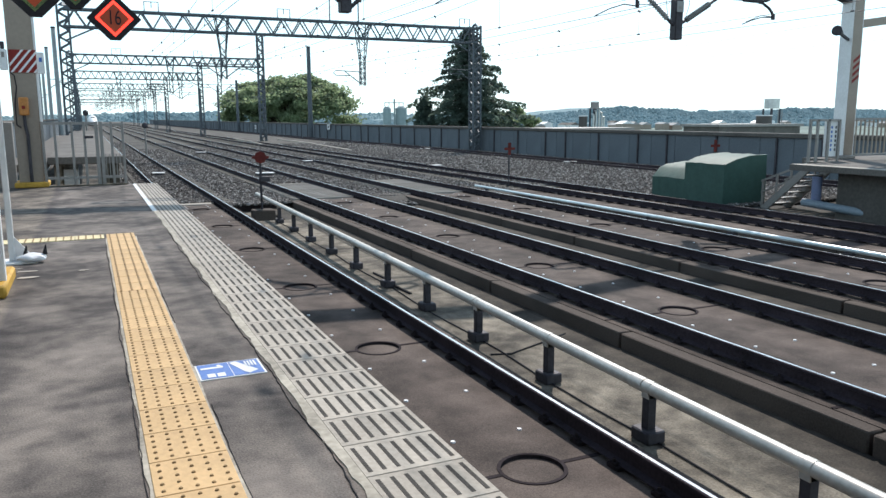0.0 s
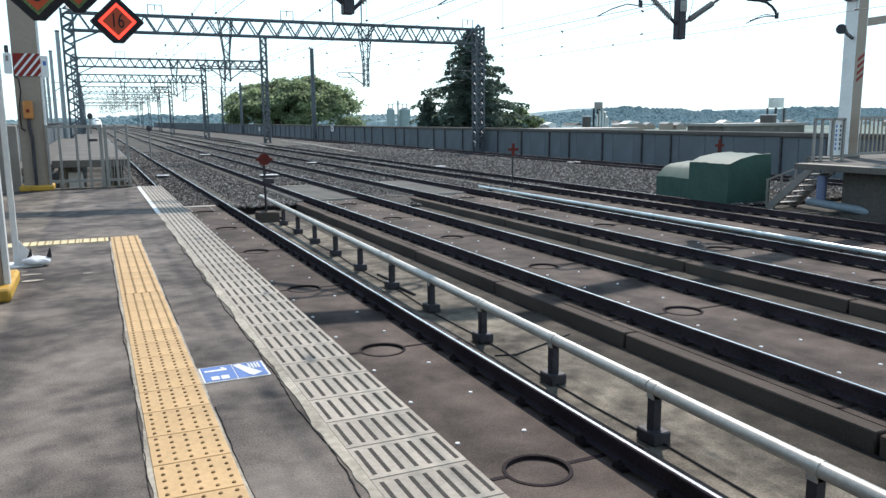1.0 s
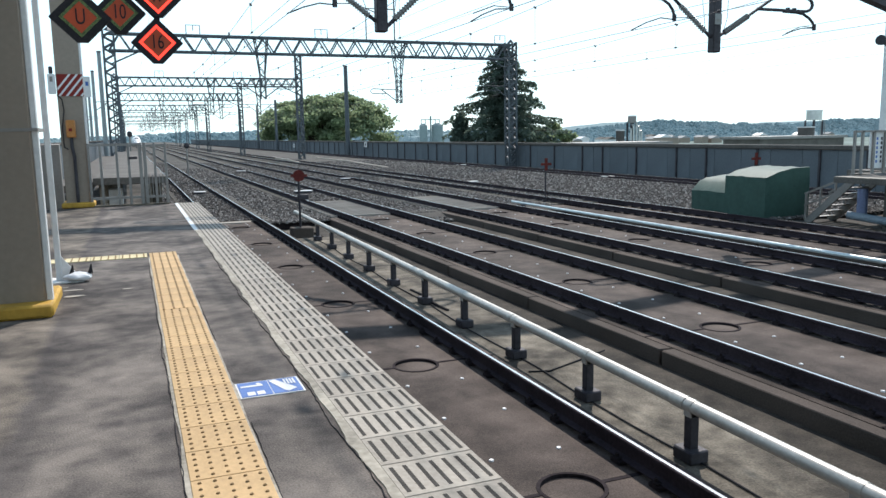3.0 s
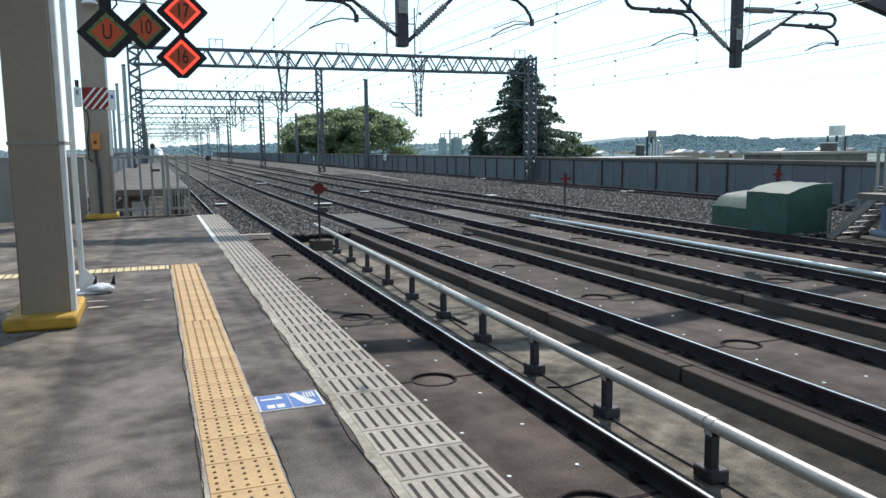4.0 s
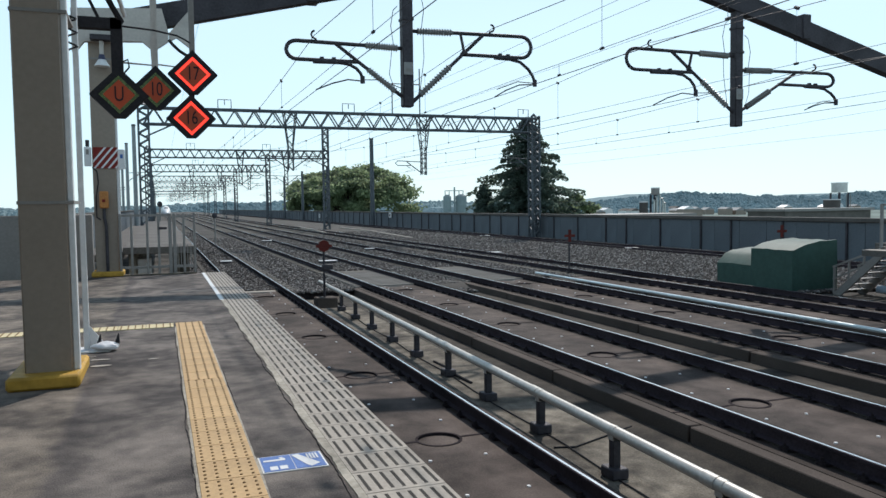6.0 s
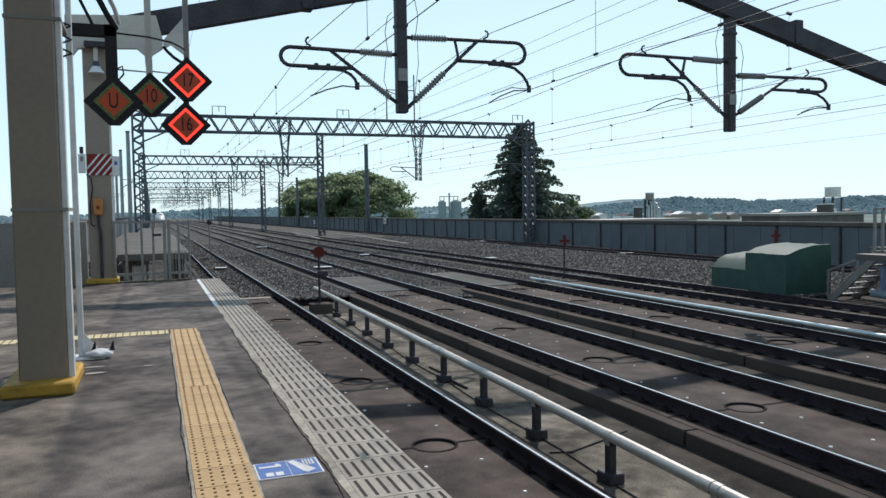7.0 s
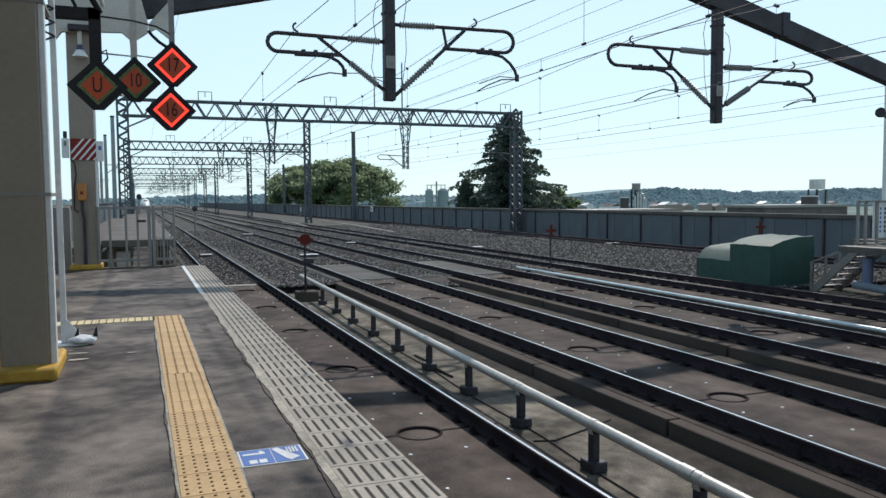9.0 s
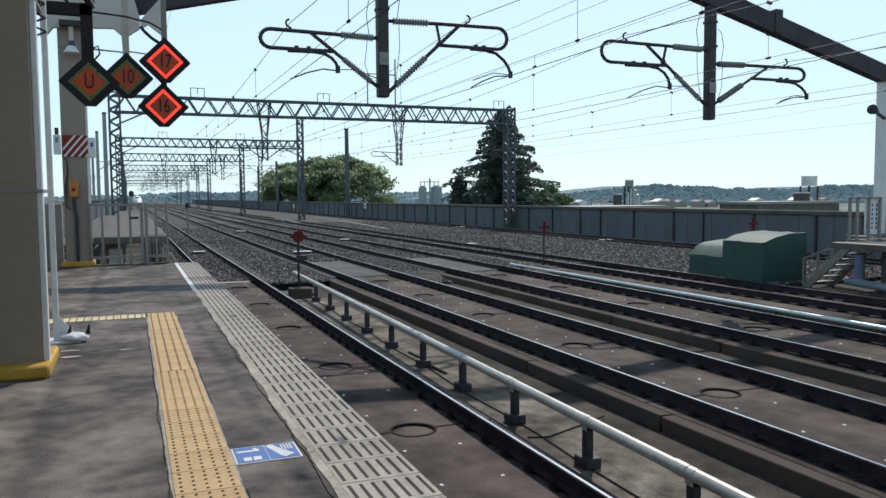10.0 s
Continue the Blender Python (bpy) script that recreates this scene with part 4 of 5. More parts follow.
# ---- overhead wires ----
SPANS = [-22.0, 17.2, 57.0, 92.0, 124.0, 163.0, 205.0, 255.0, 310.0, 360.0]
bm = bmesh.new()
for x, zc, zm in ((3.34, 3.92, 5.13), (7.6, 3.9, 5.54), (12.08, 3.85, 5.48), (17.49, 3.86, 5.1), (26.6, 4.05, 5.05)):
    thick = 0.005 if x > 20 else 0.008
    for a, b in zip(SPANS, SPANS[1:]):
        n = max(2, round((b - a) / 5)) if a < 160 else 4
        prev = None
        for i in range(n + 1):
            t = i / n
            p = Vector((x, a + (b - a) * t, zm - 2.6 * t * (1 - t) * min(1.0, (zm - zc) / 1.5)))
            if prev is not None:
                rod(bm, prev, p, thick, 5, caps=False)
            if 0 < i < n and a < 120 and x < 20:
                q = Vector((x, p.y, zc + 0.24))
                rod(bm, q, p, 0.005, 4, caps=False)
                rod(bm, p - Vector((0, 0.05, 0.03)), p + Vector((0, 0.05, 0.02)), 0.035, 6)
                rod(bm, q - Vector((0, 0.05, 0)), q + Vector((0, 0.05, 0)), 0.028, 6)
                rod(bm, (x, p.y + 1.6, zc), (x, p.y + 1.6, zc + 0.24), 0.005, 4, caps=False)
                rod(bm, (x, p.y + 1.56, zc + 0.02), (x, p.y + 1.64, zc + 0.02), 0.024, 6)
            prev = p
    rod(bm, (x, -22, zc), (x, 360, zc), thick, 5, caps=False)
    if x < 20:
        rod(bm, (x, -22, zc + 0.24), (x, 360, zc + 0.24), 0.0055, 5, caps=False)
for x, z in ((9.82, 5.84), (9.82, 5.54), (13.77, 6.25), (1.2, 6.4)):
    rod(bm, (x, -22, z), (x, 360, z + 0.6), 0.005, 5, caps=False)
solo("overhead_wires", bm, DARK, (8, 20, 4), "thin dark overhead wires and droppers above the tracks", "wires", kind="stuff")


# ---- lattice gantries ----
def lattice(bm, p, q, w, n, t=0.05, axis=(0, 1, 0), taper=1.0):
    """A four-chord lattice from p to q, w wide."""
    p, q, a = Vector(p), Vector(q), Vector(axis)
    d = (q - p).normalized()
    b = d.cross(a).normalized()
    for s1, s2 in ((-1, -1), (-1, 1), (1, 1), (1, -1)):
        o, o2 = (a * s1 + b * s2) * w / 2, (a * s1 + b * s2) * w / 2 * taper
        bar(bm, p + o, q + o2, t)
    for i in range(n):
        t0, t1 = i / n, (i + 1) / n
        w0, w1 = w / 2 * (1 + (taper - 1) * t0), w / 2 * (1 + (taper - 1) * t1)
        c0, c1 = p.lerp(q, t0), p.lerp(q, t1)
        f = 1 if i % 2 else -1
        for s in (-1, 1):
            bar(bm, c0 + a * s * w0 + b * f * w0, c1 + a * s * w1 - b * f * w1, t * 0.7)
            bar(bm, c0 + b * s * w0 + a * f * w0, c1 + b * s * w1 - a * f * w1, t * 0.7)


def small_arm(bm, x, y, z, sgn):
    tube(bm, [(x, y, z + 0.9), (x + sgn * 1.9, y, z + 0.98), (x + sgn * 2.1, y, z + 0.8), (x + sgn * 1.9, y, z + 0.62), (x + sgn * 0.8, y, z + 0.62)], 0.035, 6)
    rod(bm, (x, y, z + 0.05), (x + sgn * 1.2, y, z + 0.92), 0.04, 6)
    tube(bm, [(x + sgn * 1.2, y, z + 0.6), (x + sgn * 0.7, y, z + 0.3), (x + sgn * 1.3, y, z + 0.15)], 0.02, 6)


def gantry(Y, x0, x1, zt, zb, drops, label, frames=(), panels=44, leg=0.62, rise=0.2):
    g = thing("catenary_gantry", ((x0 + x1) / 2, Y, -1.5), label, "catenary gantry", "catenary gantries")
    for x in (x0, x1):
        bm = bmesh.new()
        up = zt + (rise if x == x1 else 0.2)
        lattice(bm, (x, Y, -1.6), (x, Y, up), leg, 26, 0.13)
        rod(bm, (x, Y, up), (x, Y, up + 0.25), 0.3, 4, 0.02)
        part("leg", bm, CATSTEEL, g)
    bm = bmesh.new()
    h = zt - zb
    for y in (Y - 0.4, Y + 0.4):
        bar(bm, (x0, y, zt), (x1, y, zt), 0.13)
        bar(bm, (x0, y, zb), (x1, y, zb), 0.13)
        for i in range(panels):
            a, b = x0 + (x1 - x0) * i / panels, x0 + (x1 - x0) * (i + 1) / panels
            bar(bm, (a, y, zt if i % 2 else zb), (b, y, zb if i % 2 else zt), 0.085)
    for i in range(0, panels, 2):
        a = x0 + (x1 - x0) * i / panels
        bar(bm, (a, Y - 0.4, zb), (a, Y + 0.4, zb), 0.05)
        bar(bm, (a, Y - 0.4, zt), (a, Y + 0.4, zt), 0.05)
    for s, x in ((1, x0), (-1, x1)):
        bar(bm, (x, Y, zb - 0.9), (x + s * 1.9, Y, zb), 0.1)
    part("truss", bm, CATSTEEL, g)
    for x, z, sides in drops:
        bm = bmesh.new()
        lattice(bm, (x, Y, zt), (x, Y, z + 1.8), 0.9, 5, 0.06, taper=0.4)
        lattice(bm, (x, Y, z + 1.8), (x, Y, z), 0.36, 5, 0.06)
        for sgn in sides:
            small_arm(bm, x + sgn * 0.18, Y, z + 0.1, sgn)
        part("drop_support", bm, CATSTEEL, g)
    for x in frames:
        bm = bmesh.new()
        tube(bm, [(x - 0.45, Y, zt), (x - 0.45, Y, zt + 0.72), (x + 0.45, Y, zt + 0.72), (x + 0.45, Y, zt)], 0.035, 6)
        bar(bm, (x, Y, zt + 0.7), (x, Y, zt + 0.35), 0.05)
        part("wire_frame", bm, CATSTEEL, g)
    return g


gantry(57, -0.78, 28.85, 8.25, 7.15, ((9.15, 4.0, (-1, 1)), (19.35, 3.7, (-1,))), "long blue-grey lattice gantry across all tracks", (4.6, 13.5, 27.9), leg=0.66)
bm = bmesh.new()
tube(bm, [(16.9, 57, 8.25), (16.9, 57, 10.6), (19.1, 57, 10.6)], 0.05, 6)
bar(bm, (19.1, 57, 8.25), (19.1, 57, 11.8), 0.08)
solo("wire_frame", bm, CATSTEEL, (18, 57, 8.25), "tall thin steel frame standing on the gantry truss", "wire frame")
bm = bmesh.new()
small_arm(bm, 28.5, 57, 4.1, -1)
solo("bracket_arm", bm, CATSTEEL, (28.5, 57, 4.2), "insulated bracket arm on the gantry leg", "bracket arm")
gantry(92, -0.95, 18.9, 7.95, 7.05, ((9.0, 4.0, (-1, 1)), (14.2, 4.0, (-1, 1))), "lattice gantry further along the line", (3.6, 12.0), 40, rise=2.7)
gantry(124, -1.05, 16.3, 7.95, 6.9, ((4.9, 4.1, (-1, 1)), (9.0, 4.0, (-1, 1)), (13.4, 4.1, (-1, 1))), "distant lattice gantry further along the line", (5.5,), 36, rise=1.6)
gantry(163, -1.1, 14.9, 7.8, 6.8, ((4.9, 4.0, (-1, 1)), (8.6, 4.0, (-1, 1)), (12.6, 4.0, (1,))), "distant lattice gantry further along the line", (), 34, rise=1.4)
gantry(205, -1.2, 16.0, 7.8, 6.8, ((4.9, 4.0, (-1, 1)), (8.6, 4.0, (-1, 1)), (12, 4.0, (1,))), "distant lattice gantry further along the line", (), 30)
gantry(255, -1.2, 17.0, 7.8, 6.8, ((4.9, 4.0, (-1, 1)), (8.6, 4.0, (-1, 1)), (13, 4.0, (-1, 1))), "distant lattice gantry further along the line", (), 24, rise=1.5)
gantry(310, -1.3, 18.0, 7.8, 6.8, ((4.9, 4.0, (-1, 1)), (8.6, 4.0, (-1, 1)), (13, 4.0, (-1, 1))), "distant lattice gantry further along the line", (), 20)
gantry(355, -1.3, 19.0, 7.8, 6.8, ((4.9, 4.0, (-1, 1)), (9.0, 4.0, (-1, 1))), "distant lattice gantry further along the line", (), 20)


def mast(x, y, top, r, label, arm=0):
    m = thing("line_mast", (x, y, -1.6), label, "mast", "masts beside the line")
    bm = bmesh.new()
    rod(bm, (x, y, -1.6), (x, y, top), r, 10, r * 0.8)
    part("pole", bm, PALEMAST if x < 0 else CATSTEEL, m)
    bm = bmesh.new()
    rod(bm, (x, y, top), (x, y, top + 0.12), r * 0.9, 10)
    part("cap", bm, DARK, m)
    if arm:
        bm = bmesh.new()
        small_arm(bm, x, y, 4, arm)
        part("bracket_arm", bm, CATSTEEL, m)


mast(28.3, 106, 10.7, 0.33, "dark round mast in front of the barrier wall")
mast(28.8, 139, 8.5, 0.28, "grey steel mast beside the barrier wall", -1)
mast(28.8, 165, 8.8, 0.3, "grey steel mast beside the barrier wall", -1)
mast(28.8, 190, 8.6, 0.3, "grey steel mast beside the barrier wall", -1)
mast(28.8, 221, 9.0, 0.35, "grey steel mast beside the barrier wall", -1)
mast(28.8, 320, 9.5, 0.4, "grey steel mast beside the barrier wall", -1)
for i in range(12):
    mast(-1.6 - 1.15 * i, 64 + i * 18, 7.7, 0.18, "pale round mast beside the line", 1 if i % 3 == 1 else 0)

# ---- signals and small trackside things ----
def staff_sign(name, x, y, top, label, shape, category="signal"):
    s = thing(name, (x, y, -1.46), label, category)
    bm = bmesh.new()
    rod(bm, (x, y, -1.46), (x, y, top), 0.035, 8)
    part("staff", bm, DARK, s)
    if shape == "disc":
        bm = bmesh.new()
        bmesh.ops.create_cone(bm, cap_ends=True, segments=8, radius1=0.18, radius2=0.18, depth=0.05, matrix=Matrix.Translation((x, y - 0.05, top)) @ Euler((radians(90), 0, radians(0))).to_matrix().to_4x4())
        box(bm, x - 0.24, x + 0.24, y - 0.08, y - 0.02, top - 0.04, top + 0.04)
        part("disc", bm, DULLRED, s, "dull red octagonal disc")
        bm = bmesh.new()
        box(bm, x - 0.06, x + 0.26, y - 0.1, y + 0.06, top - 0.72, top - 0.56, bevel=0.02)
        part("lamp_box", bm, DARK, s)
    else:
        bm = bmesh.new()
        box(bm, x - 0.23, x + 0.23, y - 0.07, y - 0.03, top - 0.05, top + 0.05)
        box(bm, x - 0.06, x + 0.06, y - 0.072, y - 0.028, top - 0.24, top + 0.24)
        part("cross", bm, DULLRED, s, "dull red cross")
    return s


staff_sign("position_marker", 4.6, 23.0, 0.18, "red octagonal marker on a thin staff beyond the pipe", "disc", "marker")
staff_sign("cross_marker", 15.35, 27.3, 0.07, "red cross marker on a thin staff between tracks", "cross", "marker")
staff_sign("cross_marker", 23.3, 24.4, 0.14, "red cross marker on a thin staff behind the green covers", "cross", "marker")
solo("concrete_block", bx(4.32, 4.95, 22.75, 23.3, ZB, -1.36, bevel=0.03), CURB, (4.6, 23.0, ZB), "dark concrete block under the marker staff", "concrete block")
for x, y, h in ((3.9, 60, 0.7), (0.1, 62, 1.6)):
    s = thing("shunting_signal", (x, y, -1.45), "small black trackside signal on a short post", "signal", "trackside signals")
    bm = bmesh.new()
    rod(bm, (x, y, -1.45), (x, y, h), 0.06, 8)
    part("post", bm, GREYP, s)
    bm = bmesh.new()
    bmesh.ops.create_uvsphere(bm, u_segments=12, v_segments=8, radius=0.19, matrix=Matrix.Translation((x, y, h + 0.1)) @ Matrix.Diagonal((1, 0.6, 1.2, 1)))
    part("head", bm, DARK, s)
for x, y, w in ((3.08, 39.9, 0.5), (8.04, 62.8, 0.7), (7.7, 37.5, 0.8), (25.9, 38.7, 0.6), (26.1, 60.9, 0.7), (17.4, 39.3, 0.7), (12.3, 47, 0.5)):
    s = thing("track_box", (x, y, -1.45), "small pale metal box fixed between the rails", "track box", "track boxes")
    part("body", bx(x - w / 2, x + w / 2, y - 0.2, y + 0.2, -1.45, -1.3, bevel=0.02), DARK, s)
    part("lid", bx(x - w / 2 - 0.03, x + w / 2 + 0.03, y - 0.23, y + 0.23, -1.299, -1.27, bevel=0.008), WHITE, s, "pale lid")
for x, y, z in ((29.4, 101, 0.1), (29.4, 150, -0.4)):
    s = solo("distance_plate", bx(x - 0.04, x, y - 0.6, y + 0.6, z - 0.35, z + 0.35), WHITE, (x, y, z - 0.35), "small white plate on the barrier wall", "plate", "wall plates")
    part("bars", bx(x - 0.05, x - 0.041, y - 0.2, y + 0.2, z - 0.15, z + 0.15), DARK, s)


# ---- green covers ----
def cover(out, y0, y1, label):
    bm = bmesh.new()
    n = 16
    rows = []
    for j in range(n + 1):
        y = y0 + (y1 - y0) * j / n
        rows.append([bm.verts.new((u + 0.02 * noise.noise(Vector((u * 3, y * 3, v * 2))), y, v + 0.03 * noise.noise(Vector((u * 2.4 + y, y * 3.1, 4))) * (v > -1))) for u, v in out])
    for a, b in zip(rows, rows[1:]):
        for i in range(len(out) - 1):
            bm.faces.new((a[i], b[i], b[i + 1], a[i + 1]))
    bm.faces.new(rows[0]), bm.faces.new(rows[-1][::-1])
    bmesh.ops.recalc_face_normals(bm, faces=bm.faces)
    s = solo("machine_cover", bm, GREEN, ((out[0][0] + out[-1][0]) / 2, (y0 + y1) / 2, -1.45), label, "cover", "green covers")
    return s


big = cover([(17.48, -1.46), (17.48, -0.64), (17.49, -0.12), (17.93, 0.04), (18.49, 0.12), (19.19, 0.14), (19.21, -0.46), (19.21, -1.46)], 17.84, 19.55, "large green tarpaulin cover over trackside machinery")
small = cover([(17.54, -1.46), (17.54, -0.68), (17.84, -0.4), (18.12, -0.27), (18.95, -0.22), (18.95, -1.46)], 19.60, 21.20, "low green tarpaulin cover with creases")

for c, x, y0, y1, zt in ((big, 17.48, 17.84, 19.55, -0.08), (small, 17.54, 19.6, 21.2, -0.69)):
    part("seam", bx(x - 0.014, x - 0.002, y0 - 0.006, y0 + 0.03, -1.46, zt - 0.03), GREEN, c, "sewn corner seam")
    part("hem", bx(x - 0.016, x - 0.002, y0, y1, -1.46, -1.4), GREEN, c, "hem at the bottom")

# ---- opposite platform ----
OP = solo("platform_opposite", bx(17.75, 24.6, -12, 15.7, -0.16, 0, bevel=0.01), DECK, (21, 5, 0), "grey concrete edge of the opposite platform", "platform", kind="structure")
part("platform_head", bx(19.3, 24.6, 15.701, 16.6, -0.16, 0), DECK, OP)
part("platform_head", bx(20.9, 24.6, 16.601, 18.0, -0.16, 0), DECK, OP)
part("platform_wall", bx(18.35, 24.0, -12, 14.6, ZB, -0.161), WALLCAP, OP)
part("edge_strip", bx(17.76, 18.1, -12, 15.68, 0.001, 0.006), TILE_W, OP)
for i in range(3):
    part("support", bx(18.0, 18.2, -6 + i * 3.4, -5.75 + i * 3.4, ZB, -0.161), CONCRETE, OP)
FE = thing("platform_fence", (20.5, 16.2, 0), "pale steel railing round the head of the opposite platform", "fence")
for x in (19.05, 19.35, 19.8, 20.25):
    part("post", bx(x - 0.035, x + 0.035, 16.17, 16.23, 0, 1.22), GREYP, FE)
part("rail", bx(19.05, 20.25, 16.17, 16.23, 1.17, 1.23), GREYP, FE)
for x in (20.95,):
    part("rail", bx(x, 24.6, 16.17, 16.23, 1.2, 1.26), GREYP, FE)
    part("rail", bx(x, 24.6, 16.17, 16.23, 0.15, 0.2), GREYP, FE)
    for i in range(20):
        part("baluster", bx(x + i * 0.185, x + 0.03 + i * 0.185, 16.18, 16.22, 0.2, 1.2), CREAM, FE)
NB = solo("notice_board", bx(19.72, 20.3, 16.236, 16.29, 0.14, 1.18, bevel=0.01), WHITE, (20, 16.26, 0.14), "white notice board with dark columns of writing", "notice board")
for i, x in enumerate((19.82, 19.95, 20.12)):
    for k in range(6):
        part("bar", bx(x, x + 0.06, 16.23, 16.236, 0.3 + k * 0.13, 0.38 + k * 0.13), BLUE if i < 2 else DARK, NB)
ST = thing("stairs", (18.9, 16.5, -1.45), "grey steel steps from the platform down to the ballast", "stairs")
for i in range(7):
    part("tread", bx(18.5, 19.4, 15.72 + i * 0.2, 15.92 + i * 0.2, -0.2 - i * 0.18, -0.17 - i * 0.18), GREYP, ST)
for x in (18.47, 19.42):
    bm = bmesh.new()
    bar(bm, (x, 15.7, -0.15), (x, 17.2, -1.45), 0.06, 0.2)
    part("stringer", bm, GREYP, ST)
    bm = bmesh.new()
    bar(bm, (x, 15.75, 0.0), (x, 17.3, -0.6), 0.05)
    bar(bm, (x, 15.75, -0.3), (x, 17.3, -0.95), 0.04)
    for t in (0, 0.33, 0.66, 1):
        bar(bm, (x, 15.75 + 1.5 * t, -0.2 - 1.2 * t), (x, 15.75 + 1.5 * t, 0.0 - 0.6 * t), 0.05)
    part("handrail", bm, GREYP, ST)
BP = thing("drain_pipe", (18.1, 15, -1.4), "blue-painted drain pipe under the platform edge", "pipe")
bm = bmesh.new()
tube(bm, [(18.05, 15.0, -0.3), (18.05, 15.0, -1.0)], 0.13, 12)
part("downpipe", bm, mat("blue_grey_paint", (0.13, 0.16, 0.27), 0.5), BP)
bm = bmesh.new()
tube(bm, [(17.75, 15.2, -1.0), (18.3, 14.2, -1.15), (18.6, 13.4, -1.25)], 0.11, 12)
part("branch", bm, mat("pale_blue_paint", (0.2, 0.25, 0.3), 0.5), BP)
SPK = thing("loudspeaker", (20.9, 16.9, 3.7), "small dark horn loudspeaker fixed to the column", "loudspeaker")
bm = bmesh.new()
rod(bm, (20.35, 16.64, 3.8), (20.75, 16.8, 3.75), 0.15, 14, 0.06)
part("horn", bm, DARK, SPK)
bm = bmesh.new()
bar(bm, (20.7, 16.8, 3.75), (21.5, 17.12, 3.6), 0.07)
part("bracket", bm, DARK, SPK)


# ---- trees ----
def leaf_cloud(pts, size, rng):
    """Small bent leaf clumps at points; returns vertices and faces."""
    vs, fs = [], []
    for p in pts:
        s = size * rng.uniform(0.6, 1.3)
        e = Euler((rng.uniform(-1.2, 1.2), rng.uniform(-1.2, 1.2), rng.uniform(0, 6.3))).to_matrix()
        k = len(vs)
        for q in ((-0.5, -0.35, 0), (0.1, -0.5, 0.12), (0.55, 0.05, 0), (0.15, 0.5, -0.1), (-0.45, 0.3, 0.1)):
            vs.append(Vector(p) + e @ (Vector(q) * s))
        fs.append((k, k + 1, k + 2, k + 3, k + 4))
    return vs, fs


def crown(parent, pts, size, material, rng):
    vs, fs = leaf_cloud(pts, size, rng)
    me = bpy.data.meshes.new("crown")
    base = Vector(parent.location)
    me.from_pydata([v - base for v in vs], [], fs)
    me.materials.append(material)
    ob = new("crown", me)
    ob.parent = parent
    return ob


def broad_tree(x, y, z0, top, rx, label, seed, n=9000, size=1.3, material=LEAF, lobes_n=150):
    rng = random.Random(seed)
    t = thing("tree", (x, y, z0), label, "tree")
    bm = bmesh.new()
    H = top - z0
    rod(bm, (x, y, z0), (x, y, z0 + H * 0.45), rx * 0.045, 10, rx * 0.03)
    lobes = []
    for i in range(lobes_n):
        a, r = rng.uniform(0, 6.28), rx * math.sqrt(rng.uniform(0, 1)) * 0.9
        h = math.sqrt(max(0.03, 1 - (r / rx) ** 2))
        f = rng.uniform(0.72, 1.0) if i % 3 else rng.uniform(0.1, 0.7)
        c = Vector((x + r * math.cos(a), y + r * math.sin(a), z0 + H * (0.34 + 0.58 * h * f)))
        lobes.append((c, rx * rng.uniform(0.08, 0.16)))
        if i % 2:
            rod(bm, (x, y, z0 + H * rng.uniform(0.25, 0.42)), c, rx * 0.011, 6, 0.04)
    part("trunk", bm, BARK, t)
    pts = []
    for c, r in lobes:
        for k in range(n // len(lobes)):
            d = Vector((rng.gauss(0, 1), rng.gauss(0, 1), rng.gauss(0, 1))).normalized()
            rr = r * rng.uniform(0.35, 1.15) * (1 + 0.5 * noise.noise(c + d * 2.5))
            pts.append(c + Vector((d.x * rr * 1.2, d.y * rr * 1.2, d.z * rr * 0.62)))
    crown(t, pts, size, material, rng)
    return t


def conifer(x, y, z0, top, r0, label, seed):
    """A dense conifer: many fine branches, each a drooping spray with hanging side twigs."""
    rng = random.Random(seed)
    t = thing("tree", (x, y, z0), label, "tree")
    bm = bmesh.new()
    rod(bm, (x, y, z0), (x, y, top), 0.5, 10, 0.05)
    pts = []
    H = top - z0
    k = 0
    z = z0 + H * 0.25
    while z < top - 0.2:
        f = (top - z) / H
        reach = r0 * min(1.0, 1.45 * f ** 0.8) * rng.choice((0.6, 0.8, 0.9, 0.97, 1.0, 1.12))
        a = k * 2.4 + rng.uniform(-0.6, 0.6)
        d = Vector((math.cos(a), math.sin(a), 0))
        lift, sag = rng.uniform(0.05, 0.3), rng.uniform(0.15, 0.4)
        prev = Vector((x, y, z))
        nodes = []
        for i in range(1, 6):
            u = i / 5
            q = Vector((x, y, z)) + d * reach * u + Vector((0, 0, reach * (lift * u - sag * u * u)))
            rod(bm, prev, q, 0.07 * (1.15 - u), 4, caps=False)
            nodes.append((prev, q, u))
            prev = q
        for p, q, u in nodes:
            for i in range(int(5 + 6.5 * reach)):
                side = Vector((-d.y, d.x, 0)) * rng.gauss(0, 0.12 * reach * (1.2 - u) + 0.1)
                pts.append(p.lerp(q, rng.random()) + side + Vector((0, 0, -abs(rng.gauss(0, 0.22)) - 0.5 * side.length * 0.4 + 0.08)))
        for i in range(5):                            # a fringe at the tip
            pts.append(prev + Vector((rng.gauss(0, 0.12), rng.gauss(0, 0.12), -rng.random() * 0.55)))
        z += 0.06 + 0.05 * f
        k += 1
    part("trunk", bm, BARK, t)
    crown(t, pts, 0.27, LEAFD, rng)
    return t


